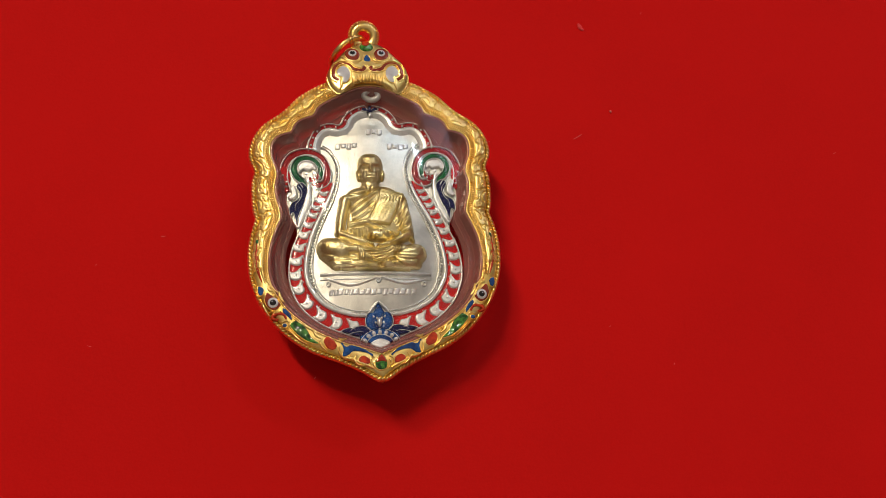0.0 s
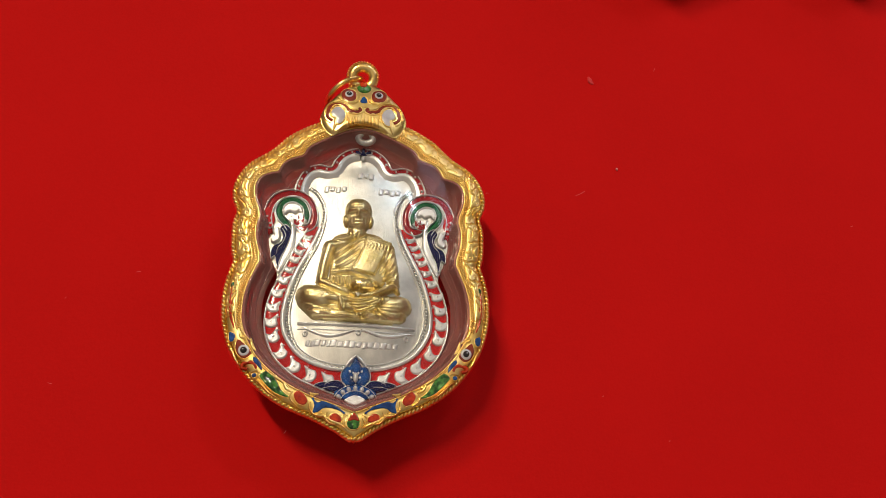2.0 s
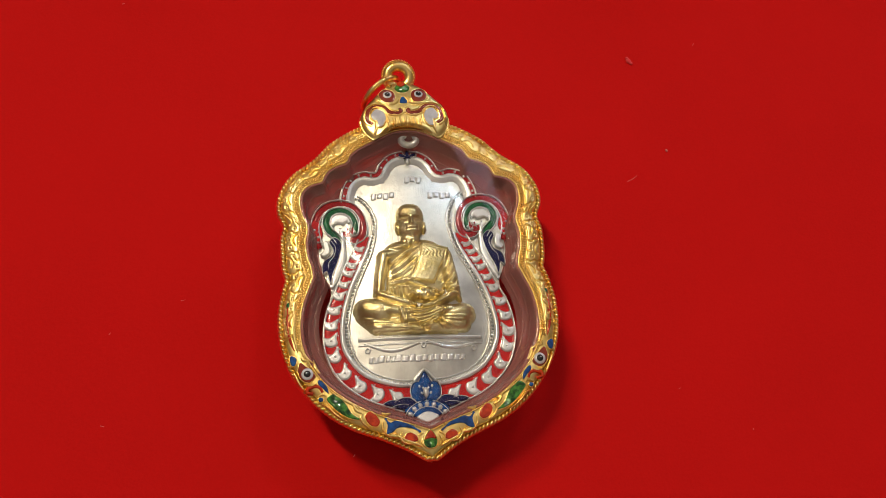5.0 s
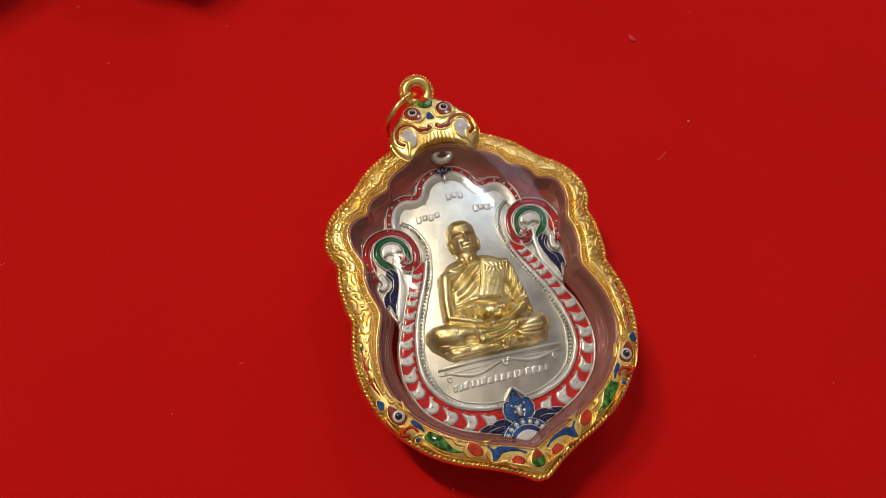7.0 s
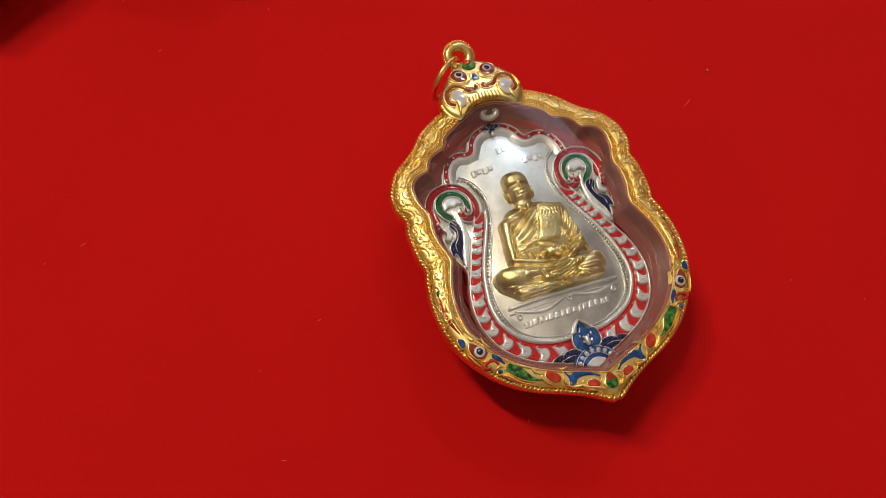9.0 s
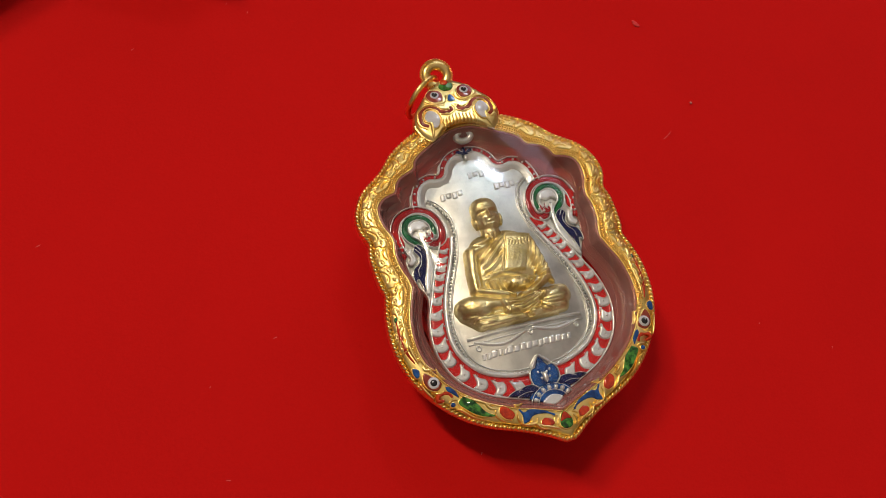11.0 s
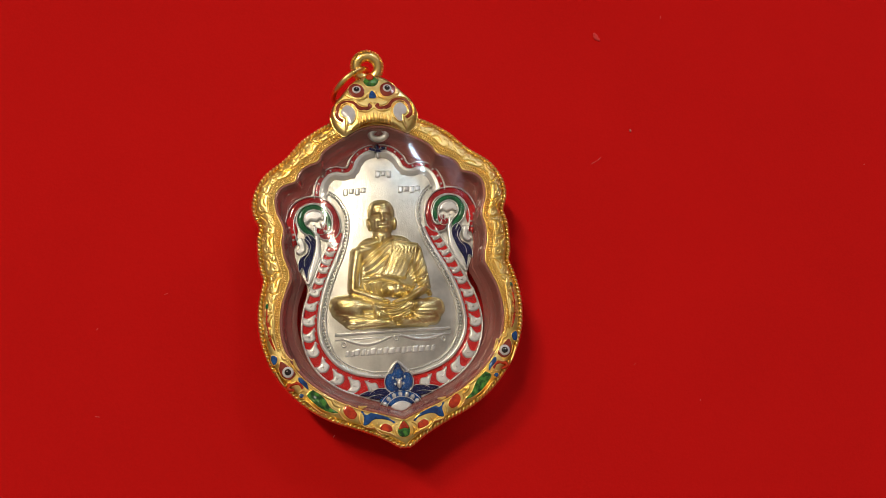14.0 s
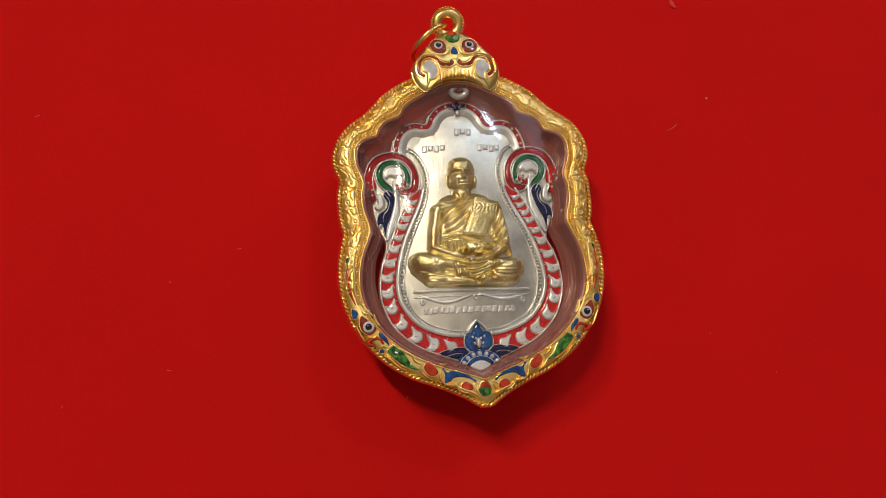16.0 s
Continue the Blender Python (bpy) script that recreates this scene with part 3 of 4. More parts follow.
        jaw = catmull([(s * x, y) for x, y in [(0.26, 2.30), (0.25, 2.42), (0.29, 2.53), (0.38, 2.585), (0.47, 2.565), (0.515, 2.48)]], 5)
        part("brow", mesh("brow", *draped(ridge(jaw, 0.026, -0.02, 0.026, False, 5, 0.4))), GOLD, crown)
        for x0, y0, x1, y1 in ((0.14, 2.93, 0.10, 3.0), (0.20, 2.62, 0.28, 2.64)):
            part("brow", mesh("brow", *draped(ridge(catmull([(s * x0, y0), (s * (x0 + x1) / 2, (y0 + y1) / 2 - 0.01), (s * x1, y1)], 4), 0.024, -0.02, 0.016, False, 5, 0.7))), GOLD, crown)
        brow = catmull([(s * x, y) for x, y in [(0.06, 2.76), (0.10, 2.66), (0.22, 2.635), (0.36, 2.69), (0.42, 2.76)]], 5)
        part("brow", mesh("brow", *draped(ridge(brow, 0.04, -0.02, 0.03, False, 5, 0.6))), GOLD, crown)
        for x0, y0, x1, y1 in ((0.13, 2.60, 0.24, 2.58), (0.30, 2.66, 0.42, 2.68), (0.10, 2.43, 0.20, 2.43)):
            part("brow", mesh("brow", *draped(ridge(catmull([(s * x0, y0), (s * (x0 + x1) / 2, (y0 + y1) / 2 + 0.02), (s * x1, y1)], 4), 0.035, -0.02, 0.012, False, 5, 0.7))), GOLD, crown)
    on_crown("green_gem", [(0, 3.085), (0.06, 3.03), (0.115, 2.945), (0.06, 2.855), (-0.06, 2.855), (-0.115, 2.945), (-0.06, 3.03)], GREEN_CUT, "green enamel gem", z=-0.02, high=0.05, edge=0.05)
    # the gem's iridescent amber glint, put in as an orange bead
    part("amber_glint", mesh("amber_glint", *draped(bead(-0.012, 3.0, 0.028, 0.062, 0.06, 0.022, 0, 12, 3))), ORANGE, crown, "amber glint of the gem, modelled as a bead")
    on_crown("blue_gem", [(0, 2.775), (0.055, 2.70), (0.045, 2.64), (-0.045, 2.64), (-0.055, 2.70)], BLUE, "small blue enamel gem", z=-0.01, high=0.02)

    # hanging eye
    pts = [(-0.025 + 0.170 * math.cos(a), 3.245 + 0.160 * math.sin(a), -0.16 + 0.05 * math.sin(a)) for a in np.linspace(0, 2 * math.pi, 40, endpoint=False)]
    bail = part("bail", mesh("bail", *tube(pts, 0.080, 14)), GOLD, pendant, "gold hanging eye with a beaded edge")
    bits = [bead(-0.025 + 0.246 * math.cos(a), 3.245 + 0.234 * math.sin(a), -0.15 + 0.07 * math.sin(a), 0.03, 0.019, 0.045, a + 0.9, 6, 3) for a in np.linspace(0, 2 * math.pi, 34, endpoint=False)]
    part("beaded_edge", mesh("beaded_edge", *joined(*bits)), GOLD, bail, "", "stuff")
    part("neck", mesh("neck", *puffy([(-0.14, 2.95), (0.12, 2.95), (0.10, 3.14), (-0.12, 3.14)], -0.30, -0.13, 0.04)), GOLD, bail)

    # acrylic: domed window, moulded side and domed back
    def front_z(x, y):
        y -= 0.243
        return 0.297 - 0.327 * (abs(x / 1.547) ** 3.36 + ((y * y + 0.04) / 2.5 ** 2) ** 0.83 + 0.064 * abs(x * y) ** 1.5 + 0.029 * x * x * y)

    def back_z(x, y):
        return -0.98 + 0.54 * math.hypot(x / 1.62, y / 2.30) ** 3.2

    def dome(edge, lift, rings=20):
        """A smooth swelling, cut to the scalloped edge."""
        c, n = Vector((0, -0.05)), len(edge)
        verts, faces = [], []

        for r in range(rings):
            for p in edge:
                q = c + (p - c) * (1 - r / rings)
                verts.append((q.x, q.y, lift(q.x - c.x, q.y - c.y)))
        verts.append((c.x, c.y, lift(0, 0)))
        for r in range(rings - 1):
            for i in range(n):
                j = (i + 1) % n
                faces.append((r * n + i, r * n + j, (r + 1) * n + j, (r + 1) * n + i))
        for i in range(n):
            faces.append(((rings - 1) * n + i, (rings - 1) * n + (i + 1) % n, rings * n))
        return verts, faces

    edge = spaced(INNER, 160, True)
    pane = part("window_pane", mesh("window_pane", *dome(edge, front_z, 28)), PANE, pendant, "clear domed acrylic window")
    pane.visible_shadow = False
    c = Vector((0, -0.1))
    inner2 = [c + (p - c) * 0.86 for p in INNER]
    side = part("acrylic_side", mesh("acrylic_side", *upward(*sweep_open(catmull([(0.0, -0.03), (0.12, -0.06), (0.30, -0.19), (0.48, -0.275), (0.72, -0.335), (1.0, -0.40)], 4), INNER, inner2))), WALL, pendant, "clear moulded acrylic side wall, reflected cloth red painted in")
    lip = part("acrylic_lip", mesh("acrylic_lip", *tube([(p.x, p.y, -0.022) for p in [c + (q - c) * 0.992 for q in edge]], 0.022, 8)), WALL, pendant, "clear rounded acrylic lip")
    lip.visible_shadow = False
    for k, z in ((0.952, -0.232), (0.902, -0.325)):
        step = part("mould_line", mesh("mould_line", *tube([(p.x, p.y, z) for p in [c + (q - c) * k for q in edge]], 0.012, 6)), WALL, side)
        step.visible_shadow = False
    v, f = dome(edge, back_z)
    part("back_pane", mesh("back_pane", v, [g[::-1] for g in f]), PANE, pendant, "clear domed acrylic back")
    return pendant


def sweep_open(profile, inner, outer):
    n, w, verts, faces = len(inner), len(profile), [], []
    for p, q in zip(inner, outer):
        for t, z in profile:
            v = p.lerp(q, t)
            verts.append((v.x, v.y, z))
    for i in range(n):
        j = (i + 1) % n
        for k in range(w - 1):
            faces.append((i * w + k, j * w + k, j * w + k + 1, i * w + k + 1))
    return verts, faces


# ---- the medal ----
MEDAL_R = [(0, -2.02), (0.25, -1.90), (0.51, -1.77), (0.77, -1.66), (1.0, -1.51), (1.2, -1.29), (1.32, -1.0), (1.35, -0.72), (1.30, -0.40), (1.20, -0.10), (1.28, 0.12), (1.34, 0.34), (1.38, 0.5), (1.42, 0.68), (1.47, 0.9), (1.40, 1.08), (1.24, 1.26), (1.05, 1.32), (1.02, 1.38), (0.97, 1.53), (0.85, 1.69), (0.67, 1.755), (0.50, 1.73), (0.43, 1.86), (0.30, 1.985), (0.12, 2.05), (0, 2.07)]
BAND_OUT = [(0.30, -1.83), (0.51, -1.75), (0.77, -1.64), (0.99, -1.49), (1.18, -1.28), (1.30, -0.99), (1.325, -0.72), (1.27, -0.40), (1.13, -0.08), (0.98, 0.27), (0.86, 0.50), (0.78, 0.66)]
BAND_IN = [(0.16, -1.51), (0.38, -1.49), (0.67, -1.40), (0.89, -1.25), (1.06, -0.99), (1.105, -0.72), (1.06, -0.39), (0.95, -0.05), (0.80, 0.26), (0.70, 0.47), (0.645, 0.62), (0.62, 0.70)]
BEADS = [(0.13, -1.46), (0.38, -1.435), (0.70, -1.31), (0.90, -1.12), (1.0, -0.84), (1.01, -0.56), (0.93, -0.22), (0.79, 0.11), (0.65, 0.40), (0.57, 0.68), (0.55, 0.92), (0.60, 1.10), (0.68, 1.24), (0.78, 1.31)]


def offset(pts, d):
    return [p + q * d for p, q in zip(pts, normals(pts, False))]


def field_z(x, y):
    """The gently swelling middle of the medal."""
    return max(ZM - 0.036, ZM - 0.045 + 0.115 * (1 - ((x / 1.0) ** 2 + 0.95 * (y / 1.75) ** 2) ** 1.6))


def on_field(bits):
    return [(v[0], v[1], v[2] + field_z(v[0], v[1])) for v in bits[0]], bits[1]


def lifted(bits):
    """Raised where the field swells beneath."""
    return [(v[0], v[1], v[2] + max(0.0, field_z(v[0], v[1]) - ZM + 0.03)) for v in bits[0]], bits[1]


def build_medal():
    medal = new("medal")
    tagged(medal, "enamelled silver medal with a gilt relief, inside the locket", "medal", "medals in the lockets")
    line = catmull(MEDAL_R, 5)
    part("body", mesh("body", *puffy(line + flip(line[1:-1])[::-1], ZM - 0.12, ZM - 0.04, 0.012, 2)), SILVER, medal, "brushed silver plate")

    def two(name, bits_of, mat, parent, label="", kind=""):
        """A part for each side, the second mirrored."""
        out = []
        for s in (1, -1):
            v, f = bits_of
            if s < 0:
                v, f = [(-a[0], a[1], a[2]) for a in v], [g[::-1] for g in f]
            out.append(part(name, mesh(name, v, f), mat, parent, label, kind))
        return out

    # the field swells slightly, brushed
    ln = spaced(catmull(BEADS + [(0.82, 1.36), (0.72, 1.49), (0.57, 1.565), (0.43, 1.56), (0.345, 1.50), (0.33, 1.64), (0.21, 1.75), (0, 1.80)], 6), 90)
    rim = ln + flip(ln[:-1])[::-1]
    mid = Vector((0, 0.9))
    verts, faces, n_, turns = [], [], len(rim), 16
    for r in range(turns):
        for p in rim:
            q = mid + (p - mid) * (1 - r / turns)
            verts.append((q.x, q.y, field_z(q.x, q.y)))
    verts.append((0, 0.9, field_z(0, 0.9)))
    for r in range(turns - 1):
        for i in range(n_):
            j = (i + 1) % n_
            faces.append((r * n_ + i, r * n_ + j, (r + 1) * n_ + j, (r + 1) * n_ + i))
    faces += [((turns - 1) * n_ + i, (turns - 1) * n_ + (i + 1) % n_, turns * n_) for i in range(n_)]
    part("field", mesh("field", verts, faces), SILVER, medal, "brushed silver field")

    # red band with silver leaves, between silver rims
    bo, bi = spaced(catmull(BAND_OUT, 8), 70), spaced(catmull(BAND_IN, 8), 70)
    bands = two("red_band", upward(*ribbon(bi, bo, ZM - 0.03, ZM + 0.0)), RED, medal, "bright red enamel band")
    two("outer_rim", ridge(bo, 0.035, ZM - 0.03, ZM + 0.03), SILVER_CAST, medal)
    two("inner_rim", upward(*ribbon(bi, offset(bi, -0.07), ZM - 0.03, ZM + 0.035)), SILVER_CAST, medal, "polished silver border")
    grains = spaced(catmull(BEADS, 8), 68)
    two("bead_row", lifted(joined(*[bead(p.x, p.y, ZM - 0.02, 0.019, 0.019, 0.038, 0, 7, 3) for p in grains])), SILVER_CAST, medal, "row of tiny silver beads", "stuff")
    two("border_line", lifted(ridge(offset(spaced(catmull(BEADS, 8), 80), -0.04), 0.02, ZM - 0.03, ZM + 0.005)), SILVER_CAST, medal)
    petal = catmull([(-0.42, 0.56), (-0.16, 0.38), (0.10, 0.20), (0.26, 0.20), (0.47, 0.30), (0.50, -0.02), (0.40, -0.32), (0.12, -0.50), (-0.18, -0.46), (-0.38, -0.24), (-0.34, 0.10)], 3, True)
    near_lotus = [(0.375, -1.60), (0.63, -1.55), (0.875, -1.41), (1.055, -1.235), (1.185, -1.01), (1.23, -0.77), (1.215, -0.55), (1.16, -0.35), (1.095, -0.15), (1.03, 0.005), (0.955, 0.15), (0.885, 0.285), (0.825, 0.41), (0.77, 0.52)]
    for i, (x, y) in enumerate(near_lotus):
        k = min(range(70), key=lambda k: (bo[k].x + bi[k].x - 2 * x) ** 2 + (bo[k].y + bi[k].y - 2 * y) ** 2)
        a, b = bo[k], bi[k]
        wide = (a - b).length
        mid = b.lerp(a, 0.53)
        d = bo[min(k + 3, 69)] + bi[min(k + 3, 69)] - bo[max(k - 3, 0)] - bi[max(k - 3, 0)]
        turn = math.atan2(d.y, d.x) - math.pi / 2
        step = math.dist(near_lotus[i], near_lotus[i - 1] if i else near_lotus[1])
        size_x, size_y = wide * 0.84, step * 0.82
        for s, band in zip((1, -1), bands):
            def put(p):
                u, v = p[0] * size_x, p[1] * size_y
                return (s * (mid.x + u * math.cos(turn) - v * math.sin(turn)), mid.y + u * math.sin(turn) + v * math.cos(turn))
            vein = [put(p) for p in catmull([(-0.34, 0.44), (-0.10, 0.16), (0.04, -0.10), (0.06, -0.40)], 4)]
            rib = [put(p) for p in catmull([(0.40, 0.18), (0.26, -0.02), (0.10, -0.20)], 4)]
            eye_ = put((0.02, -0.06))
            me = mesh("leaf", *joined(puffy([put(p) for p in petal], ZM - 0.02, ZM + 0.024, 0.03, 4), ridge(vein, 0.013, ZM + 0.012, ZM + 0.027, False, 5, 0.5), ridge(rib, 0.012, ZM + 0.012, ZM + 0.026, False, 5, 0.5), bead(*eye_, ZM + 0.02, 0.017, 0.017, 0.022, 0, 7, 3)))
            part("leaf", me, SILVER_CAST, band)
            if i < 9:
                speck = put((-0.44, 0.30))
                part("dot", mesh("dot", *bead(*speck, ZM - 0.002, 0.011, 0.011, 0.018, 0, 6, 3)), SILVER_CAST, band)

    # trefoil top
    to = spaced(catmull([(0.05, 2.035), (0.18, 2.01), (0.30, 1.945), (0.40, 1.835), (0.472, 1.70), (0.64, 1.722), (0.80, 1.675), (0.92, 1.545), (0.985, 1.36), (0.99, 1.24)], 8), 50)
    ti, te = offset(to, 0.080), offset(to, 0.20)
    tops = two("top_band", upward(*ribbon(ti, to, ZM - 0.03, ZM - 0.004)), MAROON_RED, medal, "dark red enamel arch band")
    two("outer_rim", ridge(to, 0.022, ZM - 0.03, ZM + 0.028), SILVER_CAST, medal)
    two("inner_rim", ridge(ti, 0.016, ZM - 0.03, ZM + 0.024), SILVER_CAST, medal)
    sheet, w_ = [], 6
    for p, q in zip(ti, te):
        for t, drop in ((0, 0), (0.32, 0.002), (0.46, 0.008), (0.6, 0.020), (0.8, 0.028), (1.0, None)):
            v = p.lerp(q, t)
            sheet.append((v.x, v.y, field_z(v.x, v.y) - 0.006 if drop is None else ZM + 0.008 - drop))
    two("step_rim", upward(sheet, [(i * w_ + k, (i + 1) * w_ + k, (i + 1) * w_ + k + 1, i * w_ + k + 1) for i in range(len(ti) - 1) for k in range(w_ - 1)]), SILVER_CAST, medal, "soft silver step inside the arch")
    for s, band in zip((1, -1), tops):
        for k in (4, 10, 16, 22, 29, 35, 40, 45):
            p = to[k].lerp(ti[k], 0.5)
            part("dot", mesh("dot", *bead(s * p.x, p.y, ZM - 0.005, 0.019, 0.019, 0.03, 0, 8, 3)), SILVER_CAST, band)

    # side volutes
    red = catmull([(0.93, 0.76), (0.90, 0.68), (0.81, 0.66), (0.725, 0.72), (0.70, 0.87), (0.745, 1.04), (0.83, 1.15), (0.95, 1.215), (1.10, 1.22), (1.25, 1.16), (1.345, 1.03), (1.385, 0.87), (1.37, 0.70), (1.335, 0.56)], 6)
    two("red_volute", ridge(red, 0.125, ZM - 0.04, ZM + 0.008, False, 7, 0.3), MAROON_RED, medal, "red enamel volute")
    for d in (0.06, -0.06):
        two("volute_rim", ridge(offset(red, d)[4:], 0.024, ZM - 0.03, ZM + 0.03), SILVER_CAST, medal)
    grn = catmull([(0.825, 0.78), (0.80, 0.94), (0.875, 1.075), (1.02, 1.125), (1.155, 1.075), (1.22, 0.95), (1.185, 0.82), (1.10, 0.73), (1.04, 0.64)], 6)
    two("green_volute", ridge(grn, 0.105, ZM - 0.04, ZM + 0.010, False, 7, 0.35), GREEN, medal, "green enamel volute")
    two("volute_rim", ridge(offset(grn, 0.054), 0.022, ZM - 0.03, ZM + 0.032), SILVER_CAST, medal)
    two("volute_rim", ridge(offset(grn, -0.054), 0.022, ZM - 0.03, ZM + 0.032), SILVER_CAST, medal)
    plate = catmull([(0.885, 0.90), (0.875, 0.97), (0.915, 1.04), (1.02, 1.078), (1.12, 1.045), (1.165, 0.96), (1.125, 0.875), (1.075, 0.925), (0.985, 0.895), (0.93, 0.935)], 3, True)
    for s, ob in zip((1, -1), two("volute_plate", puffy(plate, ZM - 0.03, ZM + 0.012, 0.035), SILVER_CAST, medal, "frosted silver heart of the volute")):
        part("rim", mesh("rim", *ridge([(s * p.x, p.y) for p in plate[3:19]], 0.016, ZM - 0.01, ZM + 0.030, False, 5, 0.4)), SILVER_CAST, ob)
    knob = catmull([(0.99, 0.72), (0.985, 0.80), (0.935, 0.785), (0.935, 0.86), (0.89, 0.83), (0.865, 0.885), (0.835, 0.82), (0.85, 0.74), (0.91, 0.69)], 3, True)
    for s, ob in zip((1, -1), two("red_knob", puffy(knob, ZM - 0.03, ZM + 0.012, 0.02), MAROON_RED, medal, "dark red enamel flame head")):
        part("rim", mesh("rim", *ridge([(s * p.x, p.y) for p in knob], 0.011, ZM - 0.03, ZM + 0.022, True)), SILVER_CAST, ob)
        part("curl", mesh("curl", *ridge(catmull([(s * x, y) for x, y in ((0.955, 0.75), (0.92, 0.79), (0.885, 0.77), (0.90, 0.73))], 4), 0.016, ZM, ZM + 0.03, False, 4, 0.5)), SILVER_CAST, ob)
    for x, y in ((0.82, 0.78), (0.88, 0.74), (0.90, 0.82), (1.34, 0.72), (1.30, 0.66)):
        two("dot", bead(x, y, ZM + 0.0, 0.022, 0.022, 0.03, 0, 8, 3), SILVER_CAST, medal)
    two("white_swirl", puffy(catmull([(1.025, 0.86), (1.05, 0.77), (1.035, 0.615), (1.06, 0.45), (1.11, 0.29), (1.18, 0.09), (1.19, -0.06), (1.12, 0.02), (1.03, 0.20), (0.965, 0.38), (0.955, 0.55), (0.965, 0.70)], 4, True), ZM - 0.03, ZM + 0.012, 0.035), SILVER_CAST, medal, "frosted silver flame")
    flame = catmull([(1.155, 0.70), (1.195, 0.63), (1.15, 0.53), (1.175, 0.44), (1.26, 0.38), (1.295, 0.285), (1.285, 0.19), (1.24, 0.23), (1.20, 0.06), (1.165, 0.20), (1.115, 0.315), (1.065, 0.47), (1.045, 0.61), (1.10, 0.69)], 4, True)
    flame = [Vector((1.15 + 1.14 * (p.x - 1.16), 0.36 + 1.06 * (p.y - 0.38))) for p in flame]
    for s, ob in zip((1, -1), two("blue_flame", puffy(flame, ZM - 0.03, ZM + 0.015, 0.015), NAVY, medal, "navy blue enamel flame")):
        part("rim", mesh("rim", *ridge([(s * p.x, p.y) for p in flame], 0.016, ZM - 0.03, ZM + 0.03, True)), SILVER_CAST, ob)
        vein = catmull([(s * x, y) for x, y in [(1.165, 0.65), (1.105, 0.545), (1.135, 0.42), (1.205, 0.33), (1.215, 0.23)]], 5)
        part("vein", mesh("vein", *ridge(vein, 0.014, ZM + 0.01, ZM + 0.028, False, 5, 0.6)), SILVER_CAST, ob)
    two("red_flame", puffy(catmull([(1.30, 0.90), (1.35, 0.97), (1.42, 0.97), (1.45, 0.82), (1.42, 0.70), (1.365, 0.58), (1.335, 0.53), (1.34, 0.64), (1.30, 0.70), (1.275, 0.78)], 4, True), ZM - 0.03, ZM + 0.01, 0.015), RED, medal, "red enamel flame")
    two("white_swirl", puffy(catmull([(1.215, 0.66), (1.18, 0.54), (1.19, 0.46), (1.28, 0.41), (1.325, 0.46), (1.275, 0.52), (1.29, 0.59), (1.265, 0.65)], 4, True), ZM - 0.03, ZM + 0.025, 0.025), SILVER_CAST, medal)
    for x, y in ((1.33, 0.80), (1.345, 0.64), (1.39, 0.83), (1.27, 0.43)):
        two("dot", bead(x, y, ZM + 0.005, 0.02, 0.02, 0.03, 0, 8, 3), SILVER_CAST, medal)

    # lotus at the foot
    ZL = ZM + 0.032
    heart = catmull([(0, -1.31), (0.065, -1.41), (0.105, -1.50), (0.09, -1.60), (0, -1.66), (-0.09, -1.60), (-0.105, -1.50), (-0.065, -1.41)], 4, True)
    lotus = part("lotus", mesh("lotus", *puffy(heart, ZL - 0.02, ZL + 0.035, 0.04)), BLUE, medal, "blue enamel lotus bud and base")
    crest = [ridge(catmull([(s * 0.145, -1.445), (s * 0.10, -1.385), (s * 0.045, -1.325), (0, -1.285)], 5), 0.055, ZL - 0.01, ZL + 0.05, False, 6, 0.35) for s in (1, -1)]
    part("tip", mesh("tip", *joined(*crest)), SILVER_CAST, lotus, "pale silver crest")
    for s in (1, -1):
        leaf_ = catmull([(s * x, y) for x, y in [(0.04, -1.50), (0.10, -1.45), (0.165, -1.475), (0.20, -1.56), (0.185, -1.66), (0.11, -1.72), (0.0, -1.70), (0.05, -1.60)]], 4, True)
        ob = part("side_petal", mesh("side_petal", *puffy(leaf_, ZL - 0.01, ZL + 0.05, 0.035)), BLUE, lotus)
        part("rim", mesh("rim", *ridge(catmull([(s * x, y) for x, y in [(0.10, -1.445), (0.17, -1.47), (0.207, -1.56), (0.19, -1.67), (0.13, -1.725)]], 5), 0.018, ZL, ZL + 0.052, False, 5, 0.4)), SILVER_CAST, ob)
        for x, y in ((0.035, -1.545), (0.06, -1.61), (0.085, -1.52)):
            part("fleck", mesh("fleck", *bead(s * x, y, ZL + 0.045, 0.017, 0.024, 0.018, -0.4 * s, 7, 3)), SILVER_CAST, lotus)
        for lobe in ([(0.14, -1.71), (0.22, -1.655), (0.34, -1.655), (0.43, -1.715), (0.31, -1.75), (0.18, -1.775)], [(0.36, -1.70), (0.45, -1.67), (0.58, -1.715), (0.48, -1.75), (0.38, -1.755)], [(0.24, -1.75), (0.34, -1.735), (0.46, -1.765), (0.36, -1.80), (0.27, -1.80)]):
            edge_ = catmull([(s * x, y) for x, y in lobe], 4, True)
            ob = part("wing", mesh("wing", *puffy(edge_, ZL - 0.02, ZL + 0.03, 0.022)), NAVY, lotus)
            part("rim", mesh("rim", *ridge([p for p in edge_[:len(edge_) // 2 + 1]], 0.014, ZL, ZL + 0.036, False, 4, 0.4)), SILVER_CAST, ob)
    part("bud", mesh("bud", *bead(0, -1.605, ZL + 0.035, 0.04, 0.075, 0.04, 0, 12, 4)), SILVER_CAST, lotus, "worn pale bud")
    seat = catmull([(-0.30, -1.83), (-0.2, -1.74), (0, -1.70), (0.2, -1.74), (0.30, -1.83), (0.12, -1.93), (0, -1.98), (-0.12, -1.93)], 4, True)
    part("seat", mesh("seat", *puffy(seat, ZL - 0.02, ZL + 0.02, 0.02)), BLUE, lotus)
